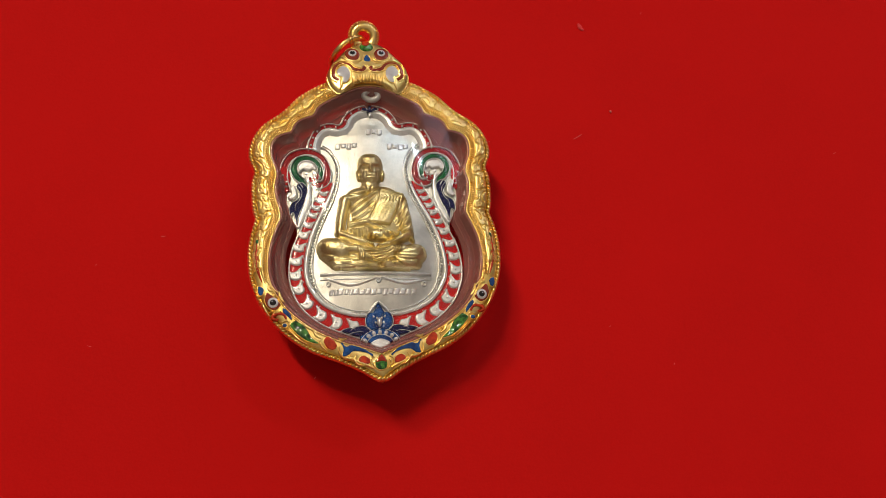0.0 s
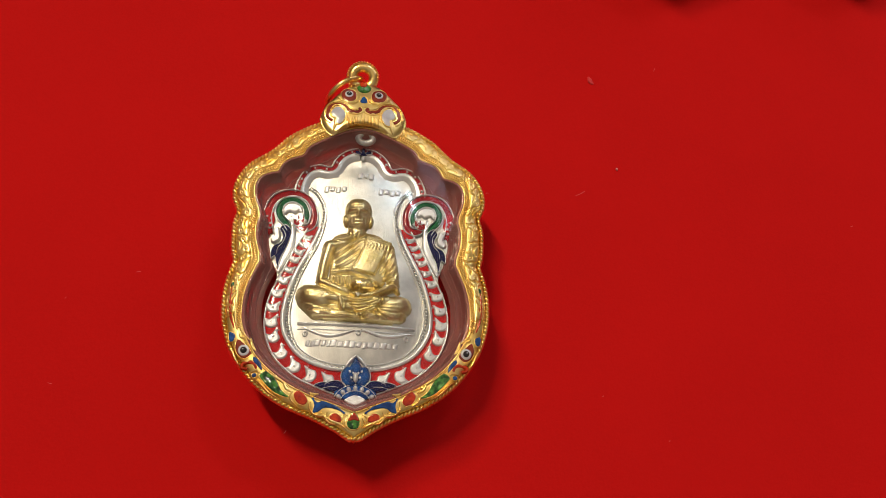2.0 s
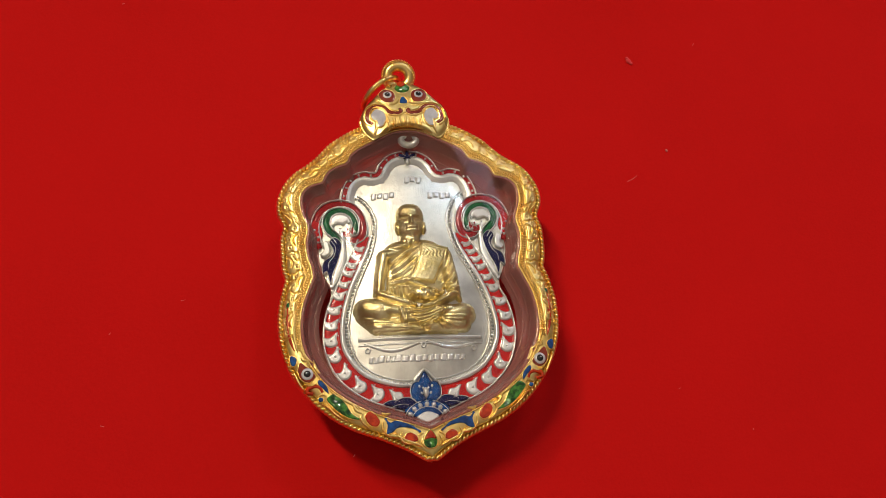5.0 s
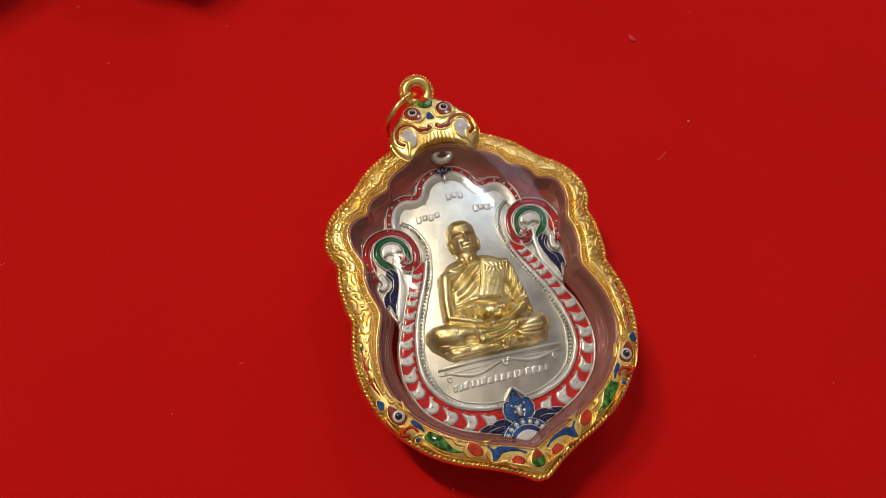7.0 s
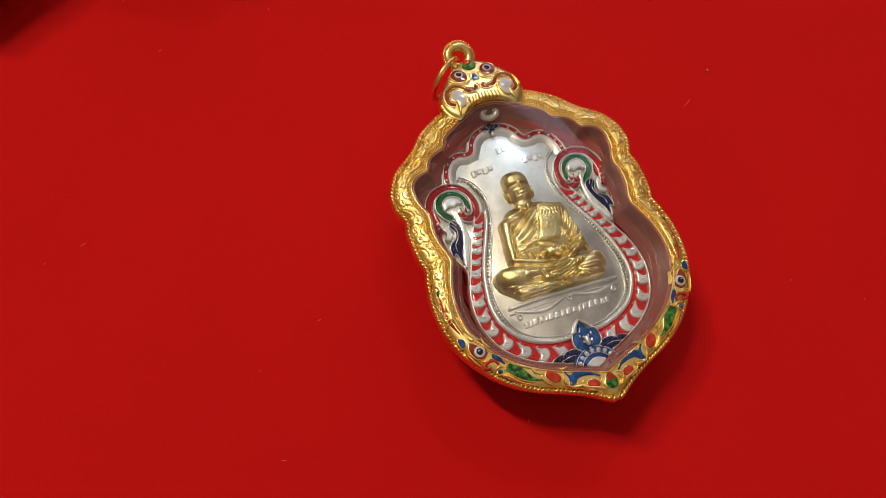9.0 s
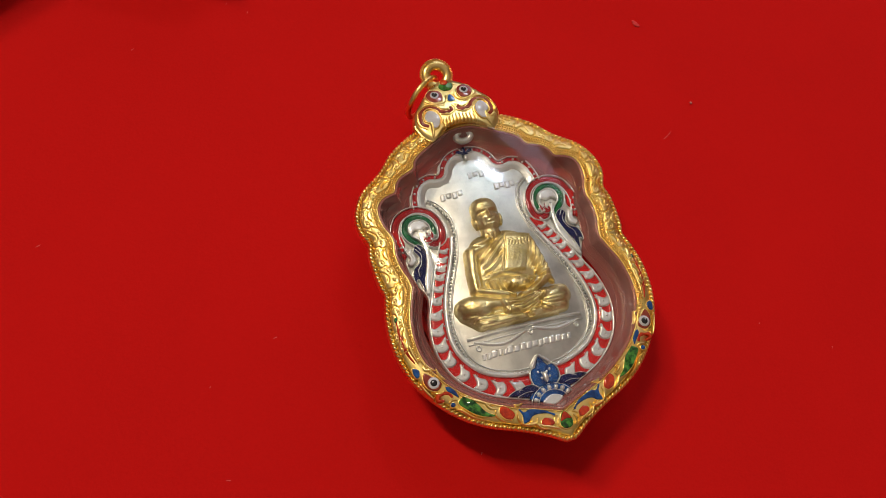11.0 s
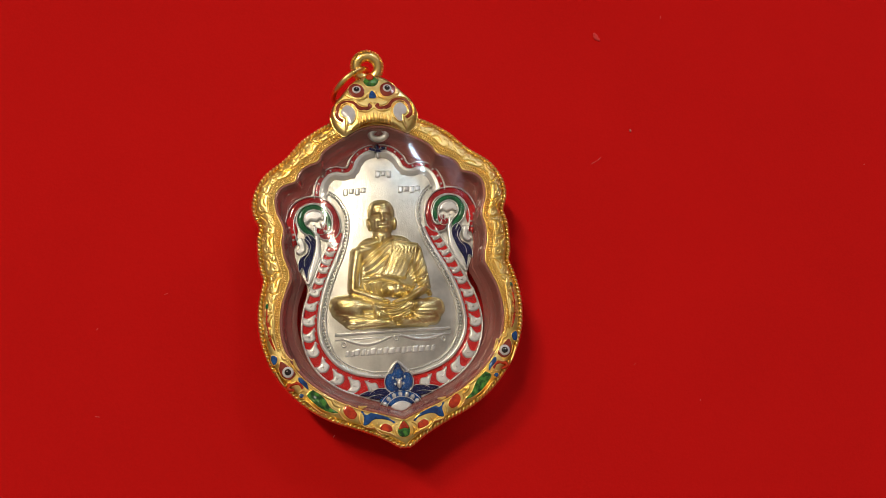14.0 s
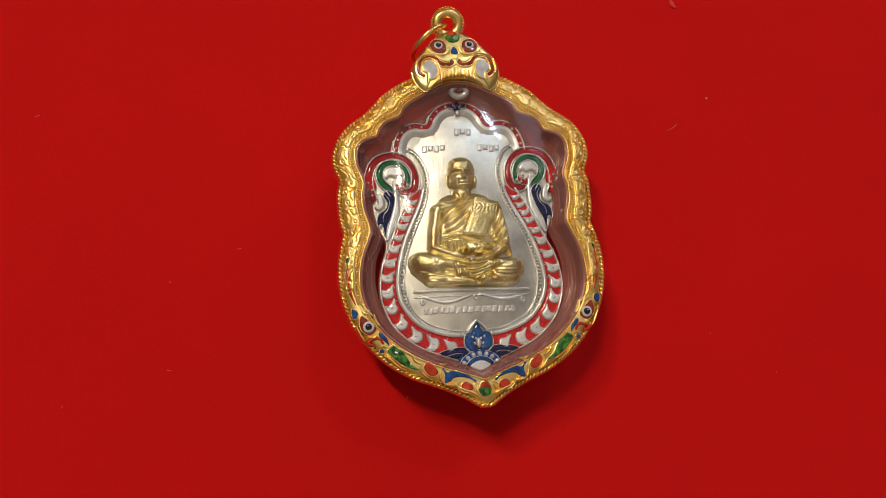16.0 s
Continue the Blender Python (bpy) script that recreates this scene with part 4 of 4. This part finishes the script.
    for k in range(7):
        a = math.radians(150 - 20 * k)
        part("pearl", mesh("pearl", *bead(0.27 * math.cos(a), -1.99 + 0.235 * math.sin(a), ZL + 0.02, 0.037, 0.033, 0.034, a, 9, 4)), SILVER_CAST, lotus)
    part("foot", mesh("foot", *puffy(catmull([(-0.15, -1.93), (-0.08, -1.87), (0, -1.85), (0.08, -1.87), (0.15, -1.93), (0, -2.0)], 4, True), ZL, ZL + 0.035, 0.02)), SILVER_CAST, lotus)
    for r in (0.20, 0.285):
        arc = [(r * 1.12 * math.cos(a), -1.99 + r * math.sin(a)) for a in np.linspace(math.radians(22), math.radians(158), 24)]
        part("rim", mesh("rim", *ridge(arc, 0.016, ZL, ZL + 0.032)), SILVER_CAST, lotus)
    # small blue flower at the head, and the worn hanging eye of the medal
    for a in (-60, 0, 60):
        r = math.radians(a)
        part("petal", mesh("petal", *bead(0.02 + 0.08 * math.sin(r), 1.93 + 0.05 * math.cos(r), ZM + 0.01, 0.03, 0.07, 0.03, -r, 10, 3)), NAVY, medal, "dark blue enamel petal")
    for a in (-85, -30, 30, 85):
        r = math.radians(a)
        part("petal_line", mesh("petal_line", *ridge([(0.02 + 0.04 * math.sin(r), 1.92 + 0.03 * math.cos(r)), (0.02 + 0.12 * math.sin(r), 1.925 + 0.06 * math.cos(r)), (0.02 + 0.15 * math.sin(r * 0.8), 1.945 + 0.08 * math.cos(r))], 0.014, ZM, ZM + 0.045, False, 4, 0.5)), SILVER_CAST, medal)
    part("petal", mesh("petal", *bead(0.02, 1.86, ZM + 0.01, 0.035, 0.055, 0.03, 0, 10, 3)), SILVER_CAST, medal)
    pts = [(0.05 + 0.115 * math.cos(a), 2.155 + 0.072 * math.sin(a), ZM + 0.145 + 0.03 * math.sin(a)) for a in np.linspace(0, 2 * math.pi, 28, endpoint=False)]
    part("eyelet", mesh("eyelet", *tube(pts, 0.052, 10)), SILVER_CAST, medal, "worn grey silver eyelet")

    # pedestal under the relief
    ledge = [ridge([(-0.86 + 0.085 * k, y - 0.0353 * (-0.86 + 0.085 * k)) for k in range(21)], w_, -0.03, h_) for y, w_, h_ in ((-0.845, 0.06, 0.045), (-0.925, 0.03, 0.022))]
    part("pedestal", mesh("pedestal", *on_field(joined(*ledge))), SILVER_CAST, medal, "raised silver ledge")
    for x0, x1 in ((-0.78, -0.04), (0.06, 0.76)):
        sag = catmull([(x0, -0.90 - 0.035 * x0), ((x0 + x1) / 2, -1.0), (x1, -0.92 - 0.035 * x1)], 8)
        part("swag", mesh("swag", *on_field(ridge(sag, 0.075, -0.03, 0.03, False, 6, 0.6))), SILVER_CAST, medal)
    for x, y in ((-0.74, -0.97), (0.02, -0.95), (0.72, -1.02)):
        loop = [(x + 0.028 * math.cos(a), y + 0.034 * math.sin(a)) for a in np.linspace(0, 2 * math.pi, 14, endpoint=False)]
        part("rosette", mesh("rosette", *on_field(ridge(loop, 0.03, -0.03, 0.03, True))), SILVER_CAST, medal)
    # inscriptions as plain raised bars
    rng = random.Random(4)

    def bar(x, y, long, wide, high, lean_=0.0):
        """An upright plump bar, standing on the field."""
        pts = catmull([(-0.5, -0.5), (0.5, -0.5), (0.55, 0), (0.5, 0.5), (-0.5, 0.5), (-0.55, 0)], 3, True)
        part("inscription_bar", mesh("inscription_bar", *on_field(puffy([(x + p.x * long + lean_ * p.y * wide, y + p.y * wide) for p in pts], -0.015, high, 0.026, 4))), SILVER_CAST, medal)

    x = -0.70
    while x < 0.60:
        w_ = rng.uniform(0.05, 0.085)
        bar(x, -1.125 - 0.035 * x + rng.uniform(-0.008, 0.008), w_, rng.uniform(0.08, 0.105), 0.012, 0.25)
        x += w_ + 0.012
    for x0, y0, marks in ((-0.015, 1.565, 3), (-0.52, 1.315, 4), (0.31, 1.295, 4)):
        for k in range(marks):
            bar(x0 + 0.088 * k, y0 + 0.01 * math.sin(2.3 * k), 0.068, 0.095 + 0.012 * math.cos(2.9 * k), 0.020, 0.1)

    part("statue_relief", relief(), GILT, medal, "gilt relief of a seated robed statue")
    return medal


def relief():
    """The gilt relief: a low swelling form on a fine grid, one mesh."""
    X, Y = np.meshgrid(np.arange(-0.94, 0.84, 0.0085), np.arange(-0.88, 1.18, 0.0085))
    H = np.full(X.shape, -0.06)

    def lump(cx, cy, rx, ry, h, turn=0.0, base=-0.05, sharp=2.0):
        nonlocal H
        c, s = math.cos(math.radians(turn)), math.sin(math.radians(turn))
        u, v = ((X - cx) * c + (Y - cy) * s) / rx, (-(X - cx) * s + (Y - cy) * c) / ry
        r = np.abs(u) ** sharp + np.abs(v) ** sharp
        z = np.where(r < 1, base + (h - base) * np.sqrt(np.clip(1 - r, 0, 1)), -0.06)
        H = np.maximum(H, z)

    def limb(x0, y0, x1, y1, r0, r1, h0, h1, base=-0.05):
        nonlocal H
        dx, dy = x1 - x0, y1 - y0
        t = np.clip(((X - x0) * dx + (Y - y0) * dy) / (dx * dx + dy * dy), 0, 1)
        d = np.hypot(X - x0 - t * dx, Y - y0 - t * dy) / (r0 + (r1 - r0) * t)
        h = h0 + (h1 - h0) * t
        H = np.maximum(H, np.where(d < 1, base + (h - base) * np.sqrt(np.clip(1 - d * d, 0, 1)), -0.06))

    def fold(pts, wide, deep, groove=0.0):
        """A curved fold: ridge on its one side, hollow on the other; groove: a plain cut."""
        nonlocal H
        near, side, along = np.full(X.shape, 9.0), np.zeros(X.shape), np.zeros(X.shape)
        line = catmull(pts, 6)
        for k, (p, q) in enumerate(zip(line, line[1:])):
            d = q - p
            t = np.clip(((X - p.x) * d.x + (Y - p.y) * d.y) / max(d.length_squared, 1e-9), 0, 1)
            far = np.hypot(X - p.x - t * d.x, Y - p.y - t * d.y)
            sign = np.sign((X - p.x) * d.y - (Y - p.y) * d.x)
            closer = far < near
            near, side, along = np.where(closer, far, near), np.where(closer, far * sign, side), np.where(closer, (k + t) / (len(line) - 1), along)
        fade = np.clip(np.minimum(along, 1 - along) * 6, 0, 1)
        step = side / wide * np.exp(0.5 - (side / wide) ** 2 / 2)
        cut = np.exp(-(near / wide) ** 2)
        H = np.where(H > -0.02, H - fade * (1.2 * deep * step + 1.3 * groove * cut), H)

    # trunk and shoulders
    lump(-0.02, 0.12, 0.47, 0.47, 0.075, 0, sharp=3.2)
    lump(-0.07, 0.18, 0.34, 0.40, 0.13, 0, sharp=2.6)
    limb(-0.42, 0.345, -0.10, 0.46, 0.105, 0.10, 0.125, 0.125)
    limb(0.02, 0.44, 0.42, 0.33, 0.10, 0.10, 0.11, 0.11)
    # bare arm, elbow and forearm
    limb(-0.44, 0.335, -0.505, 0.06, 0.108, 0.088, 0.15, 0.145)
    limb(-0.505, 0.08, -0.545, -0.20, 0.088, 0.082, 0.145, 0.155)
    limb(-0.53, -0.225, -0.23, -0.365, 0.085, 0.066, 0.17, 0.205)
    limb(-0.24, -0.36, -0.06, -0.425, 0.064, 0.045, 0.205, 0.215)
    # draped arm
    limb(0.42, 0.32, 0.47, 0.02, 0.115, 0.115, 0.115, 0.13)
    limb(0.47, 0.04, 0.515, -0.24, 0.115, 0.095, 0.13, 0.135)
    limb(0.50, -0.22, 0.585, -0.345, 0.07, 0.04, 0.11, 0.07)
    limb(0.50, -0.27, 0.24, -0.405, 0.07, 0.058, 0.16, 0.20)
    limb(0.25, -0.40, 0.04, -0.445, 0.058, 0.045, 0.20, 0.21)
    # the gathered bundle over the palms
    lump(0.085, -0.25, 0.235, 0.115, 0.165, -8, sharp=2.4)
    for x, y, r, h in ((-0.07, -0.25, 0.06, 0.19), (0.01, -0.29, 0.055, 0.205), (0.06, -0.21, 0.055, 0.195), (0.13, -0.27, 0.06, 0.20), (0.20, -0.23, 0.06, 0.19), (0.26, -0.29, 0.05, 0.18)):
        lump(x, y, r, r * 0.85, h)
    # crossed legs: the mass under them, knees, shins, feet
    lump(-0.03, -0.60, 0.70, 0.195, 0.085, -3.0, sharp=2.6)
    limb(-0.76, -0.48, -0.60, -0.665, 0.13, 0.11, 0.12, 0.11)
    lump(-0.62, -0.435, 0.295, 0.175, 0.185, -13, sharp=2.5)
    limb(-0.45, -0.45, -0.22, -0.50, 0.12, 0.09, 0.18, 0.17)
    limb(-0.62, -0.655, -0.02, -0.735, 0.105, 0.075, 0.15, 0.145)
    lump(0.53, -0.57, 0.265, 0.17, 0.185, 8, sharp=2.5)
    limb(0.42, -0.50, 0.24, -0.50, 0.10, 0.085, 0.18, 0.17)
    limb(0.60, -0.69, 0.16, -0.73, 0.12, 0.08, 0.14, 0.15)
    limb(-0.24, -0.505, 0.26, -0.52, 0.09, 0.085, 0.16, 0.165)
    limb(-0.20, -0.60, 0.22, -0.61, 0.085, 0.085, 0.15, 0.16)
    lump(0.02, -0.575, 0.24, 0.10, 0.175, 2, sharp=2.4)
    lump(-0.47, -0.685, 0.17, 0.048, 0.175, -6)
    lump(0.14, -0.70, 0.10, 0.042, 0.185, 12)
    limb(-0.50, -0.755, 0.50, -0.80, 0.03, 0.03, 0.05, 0.05)
    limb(-0.265, -0.46, -0.225, -0.635, 0.042, 0.055, 0.205, 0.195)
    # neck, head, ears
    limb(-0.055, 0.46, -0.035, 0.66, 0.17, 0.135, 0.10, 0.11)
    lump(-0.028, 0.93, 0.205, 0.215, 0.195, 0, sharp=2.35)
    lump(-0.028, 0.80, 0.188, 0.215, 0.195, 0, sharp=2.4)
    lump(-0.222, 0.765, 0.034, 0.105, 0.075, 7)
    lump(0.166, 0.757, 0.034, 0.105, 0.075, -7)
    # the folded sash as a raised panel, narrowing towards the belt
    v_ = (0.537 - 0.26 * (X - 0.0) - Y) / (0.60 - 0.1 * X)
    left_, right_ = 0.125 - 0.235 * v_, 0.49 - 0.255 * v_
    inside = (v_ > 0) & (v_ < 1.0) & (X > left_) & (X < right_)
    H = np.where(inside, 0.162 - 0.45 * (X - (left_ + right_) / 2 + 0.03) ** 2 - 0.09 * np.clip(0.30 - v_, 0, 1) + 0.010 * v_, H)
    # soft joints
    for _ in range(2):
        P = np.pad(H, 1, mode="edge")
        B = (P[:-2, 1:-1] + P[2:, 1:-1] + P[1:-1, :-2] + P[1:-1, 2:] + 4 * H) / 8
        H = np.where(H > -0.055, B, H)
    # robe: its hem from the far shoulder under the bare arm, and folds that fan from it
    fold([(0.10, 0.50), (-0.06, 0.40), (-0.24, 0.28), (-0.38, 0.16)], 0.024, 0.030)
    for k, (wide, deep) in enumerate(((0.020, 0.018), (0.011, 0.009), (0.022, 0.020), (0.012, 0.008), (0.019, 0.014))):
        fold([(0.09 - 0.035 * k, 0.44 - 0.085 * k), (-0.09 - 0.012 * k, 0.285 - 0.065 * k), (-0.22 - 0.01 * k, 0.18 - 0.055 * k), (-0.37 + 0.012 * k, 0.09 - 0.034 * k)], wide, deep)
    fold([(-0.365, 0.30), (-0.395, 0.16), (-0.425, 0.02), (-0.445, -0.17)], 0.020, 0.010, 0.052)
    # collar bones and chest
    fold([(-0.40, 0.44), (-0.24, 0.42), (-0.10, 0.47)], 0.022, 0.014)
    fold([(-0.02, 0.56), (-0.03, 0.48), (-0.06, 0.42)], 0.013, 0.004, 0.014)
    fold([(-0.12, 0.57), (-0.09, 0.49), (-0.07, 0.43)], 0.012, 0.010)
    # stamped rows on the sash, its seams and long pleats
    stamp = inside & (v_ > 0.17) & (v_ < 0.40) & (X > left_ + 0.035) & (X < right_ - 0.03)
    H = np.where(stamp, H + 0.011 * np.sin(X * 120 + 2.5 * np.sin(Y * 50)) * np.cos((Y + 0.26 * X) * 44), H)
    fold([(0.10, 0.475), (0.28, 0.425), (0.47, 0.375)], 0.012, 0.010)
    fold([(0.435, 0.36), (0.36, 0.14), (0.24, -0.10)], 0.011, 0.004, 0.020)
    fold([(0.10, 0.48), (0.02, 0.22), (-0.09, -0.04)], 0.012, -0.010, 0.012)
    for k, deep in enumerate((0.0, 0.0012, 0.0006, 0.0016, 0.0)):
        fold([(0.06 + 0.066 * k, 0.24 - 0.02 * k), (0.02 + 0.06 * k, 0.10 - 0.02 * k), (-0.04 + 0.05 * k, -0.04 - 0.012 * k)], 0.018, deep)
    # sleeve: folds that fall from the shoulder to the lap
    for k in range(4):
        fold([(0.50 + 0.022 * k, 0.33 - 0.13 * k), (0.43 + 0.03 * k, 0.12 - 0.09 * k), (0.31 + 0.035 * k, -0.08 - 0.035 * k)], 0.020, 0.022)
    fold([(0.60, -0.14), (0.48, -0.20), (0.34, -0.19)], 0.016, 0.024)
    fold([(0.62, -0.30), (0.50, -0.255), (0.38, -0.275)], 0.014, 0.022)
    fold([(0.58, -0.06), (0.50, -0.11), (0.41, -0.10)], 0.013, 0.018)
    # belt with its knot, and the pleats under it
    fold([(-0.40, -0.045), (-0.15, -0.045), (0.16, -0.125)], 0.013, -0.020)
    fold([(-0.40, -0.105), (-0.12, -0.10), (0.18, -0.175)], 0.013, 0.022)
    H = H + np.where(H > 0.02, 0.05 * np.exp(-((X + 0.13) / 0.05) ** 2 - ((Y + 0.065) / 0.035) ** 2), 0)
    for k in range(4):
        fold([(-0.38 + 0.085 * k, -0.125), (-0.355 + 0.075 * k, -0.19), (-0.37 + 0.095 * k, -0.285)], 0.016, 0.018)
    # fingers
    for k in range(4):
        fold([(-0.25 + 0.04 * k, -0.335 - 0.018 * k), (-0.11, -0.385 - 0.018 * k), (-0.01, -0.415 - 0.014 * k)], 0.008, 0.010)
        fold([(0.30 - 0.03 * k, -0.375 - 0.014 * k), (0.16, -0.405 - 0.016 * k), (0.05, -0.435 - 0.01 * k)], 0.008, 0.010)
    # legs: hems, shins and drapery that sags between the knees
    fold([(-0.80, -0.58), (-0.62, -0.60), (-0.42, -0.60), (-0.27, -0.605)], 0.018, 0.014, 0.012)
    fold([(-0.74, -0.62), (-0.58, -0.625), (-0.36, -0.655)], 0.015, 0.020)
    fold([(-0.66, -0.715), (-0.42, -0.735), (-0.12, -0.745)], 0.013, 0.020)
    for k in range(3):
        fold([(-0.295 + 0.035 * k, -0.46), (-0.26 + 0.03 * k, -0.55), (-0.275 + 0.035 * k, -0.65)], 0.011, 0.018)
    for k in range(5):
        fold([(-0.20 + 0.045 * k, -0.515 - 0.042 * k), (-0.03 + 0.01 * k, -0.545 - 0.042 * k), (0.13, -0.52 - 0.04 * k), (0.27 + 0.01 * k, -0.465 - 0.035 * k)], 0.014, 0.021)
    fold([(-0.16, -0.455), (0.04, -0.475), (0.26, -0.455)], 0.014, 0.018)
    for k in range(4):
        fold([(0.66 - 0.05 * k, -0.60 - 0.045 * k), (0.48, -0.595 - 0.045 * k), (0.31 + 0.015 * k, -0.575 - 0.04 * k)], 0.016, 0.006)
    fold([(0.27, -0.60), (0.32, -0.68), (0.44, -0.76)], 0.014, 0.020)
    fold([(0.21, -0.64), (0.25, -0.71), (0.32, -0.78)], 0.012, 0.016)
    fold([(0.34, -0.44), (0.36, -0.50), (0.33, -0.56)], 0.012, 0.016)
    fold([(0.30, -0.43), (0.32, -0.49), (0.28, -0.55)], 0.010, 0.012)
    fold([(-0.62, -0.765), (-0.1, -0.785), (0.60, -0.80)], 0.012, 0.020, 0.014)
    # plain modelling of the head: brow, sockets, nose, cheeks, lips, chin
    for cx, cy, rx, ry, d in ((-0.115, 0.865, 0.055, 0.030, -0.040), (0.065, 0.86, 0.055, 0.030, -0.040), (-0.112, 0.858, 0.03, 0.014, 0.018), (0.066, 0.853, 0.03, 0.014, 0.018),
                              (-0.025, 0.82, 0.022, 0.065, 0.040), (-0.022, 0.775, 0.042, 0.022, 0.026), (-0.020, 0.700, 0.07, 0.010, -0.022), (-0.020, 0.720, 0.06, 0.012, 0.012), (-0.020, 0.678, 0.05, 0.012, 0.012),
                              (-0.125, 0.775, 0.042, 0.035, 0.018), (0.078, 0.768, 0.042, 0.035, 0.018), (-0.108, 0.735, 0.016, 0.05, -0.024), (0.068, 0.728, 0.016, 0.05, -0.024),
                              (-0.10, 0.908, 0.065, 0.013, 0.018), (0.055, 0.902, 0.065, 0.013, 0.018), (-0.025, 0.955, 0.12, 0.008, -0.007), (-0.025, 0.985, 0.10, 0.008, -0.006), (-0.022, 0.630, 0.045, 0.025, 0.016)):
        H = H + np.where(H > 0, d * np.exp(-((X - cx) / rx) ** 2 - ((Y - cy) / ry) ** 2), 0)
    # slight unevenness of a struck surface
    H = H + np.where(H > 0, 0.0007 * np.sin(37 * X + 3 * np.sin(29 * Y)) * np.sin(41 * Y + 2 * np.sin(31 * X)), 0)
    grain = np.random.default_rng(7).normal(0, 1, H.shape)
    for _ in range(2):
        P = np.pad(grain, 1, mode="edge")
        grain = (P[:-2, 1:-1] + P[2:, 1:-1] + P[1:-1, :-2] + P[1:-1, 2:] + 2 * grain) / 6
    H = H + np.where(H > 0.02, 0.0024 * grain, 0)
    H = np.where(H > 0, 0.86 * H, H)
    keep = H > -0.045
    idx = np.full(X.shape, -1)
    rows_, cols = X.shape
    verts, faces = [], []
    use = keep.copy()
    use[1:] |= keep[:-1]
    use[:-1] |= keep[1:]
    use[:, 1:] |= use[:, :-1].copy()
    use[:, :-1] |= use[:, 1:].copy()
    idx[use] = np.arange(use.sum())
    for j, i in zip(*np.nonzero(use)):
        verts.append((X[j, i], Y[j, i], 0.03 + field_z(X[j, i], Y[j, i]) + H[j, i]))
    for j in range(rows_ - 1):
        for i in range(cols - 1):
            q = (idx[j, i], idx[j, i + 1], idx[j + 1, i + 1], idx[j + 1, i])
            if min(q) >= 0:
                faces.append(tuple(int(k) for k in q))
    return mesh("statue_relief", verts, faces)


def build_ring():
    """The thin jump ring that hangs in the eye and leans on the cloth."""
    c, d, up = Vector((-0.29, 3.05, -0.36)), Vector((-0.54, -0.40, -0.22)).normalized(), Vector((-0.10, 0.02, 1.0))
    up = (up - d * up.dot(d)).normalized()
    pts = [c + 0.35 * (d * math.cos(a) + up * math.sin(a)) for a in np.linspace(0, 2 * math.pi, 48, endpoint=False)]
    ob = part("jump_ring", mesh("jump_ring", *tube(pts, 0.043, 12)), GOLD)
    return tagged(ob, "thin plain gold jump ring hanging in the eye", "ring", "jump rings")


LIE = pose(0.0001, 0, 0.0103, -1.7, 0, -0.4)
pendant, medal, jump_ring = build_pendant(), build_medal(), build_ring()
for ob in (pendant, medal, jump_ring):
    ob.matrix_basis = LIE

# the next row of pendants on the cloth, of which the shadows show
for x, y, turn in ((-0.069, 0.089, 2), (-0.0296, 0.0887, -1), (0.013, 0.0925, 0.5), (0.0558, 0.0855, -1), (0.0928, 0.0886, 1)):
    for ob in (pendant, medal, jump_ring):
        copy_thing(ob, pose(x, y, 0.0103, -1.7, 0, turn))

# ---- lint on the cloth ----
def lint(x, y, length, turn, thick):
    c_, s_ = math.cos(turn) * length / 2, math.sin(turn) * length / 2
    pts = catmull([(x - c_, y - s_, 0.012), (x + 0.1 * s_, y - 0.1 * c_, 0.02), (x + c_, y + s_, 0.012)], 4)
    return tube(pts, thick, 5, False)


SPECKS = ((3.74, 1.69, 0.20, 0.5), (-3.32, 0.12, 0.06, 0.1), (-4.38, -1.59, 0.06, -0.3), (-4.33, -0.31, 0.03, 0.8), (-1.0, -2.28, 0.04, 0.9), (5.29, 4.18, 0.06, 1.2),
          (-2.42, 5.51, 0.035, 1.0), (-2.71, 5.74, 0.02, 0.4), (-4.30, 5.21, 0.05, 0.5), (-4.58, 6.33, 0.07, 0.2), (-6.15, 2.32, 0.07, 0.3), (3.87, -1.73, 0.03, 0.6), (-5.84, -1.97, 0.04, 0.9), (-6.71, 2.20, 0.03, 0.2), (2.13, 1.63, 0.04, 0.1), (8.60, 1.25, 0.05, 0.4), (4.88, -2.42, 0.03, 1.1))
for x, y, length, turn in SPECKS:
    tagged(part("lint", mesh("lint", *lint(x, y, length, turn, 0.0055 if (x, y) == (-2.42, 5.51) else 0.0035)), LINT), "tiny pale fibre of lint on the red cloth", "lint", "lint on the cloth")
# a faint raised tuft of matted felt, and a small round crumb
bits = [bead(4.07 + x, 3.89 + y, 0.0, rx, ry, 0.012, a, 9, 3) for x, y, rx, ry, a in ((0, 0, 0.045, 0.06, 0.4), (0.03, -0.045, 0.03, 0.04, 1.1), (-0.02, 0.05, 0.028, 0.03, 0.0))]
tagged(part("lint", mesh("lint", *joined(*bits)), LINT_RED), "faint matted tuft of reddish lint on the cloth", "lint", "lint on the cloth")
tagged(part("lint", mesh("lint", *bead(4.42, 2.17, 0.004, 0.019, 0.024, 0.018, 0.3, 9, 4)), LINT), "small round pale crumb of lint on the cloth", "lint", "lint on the cloth")
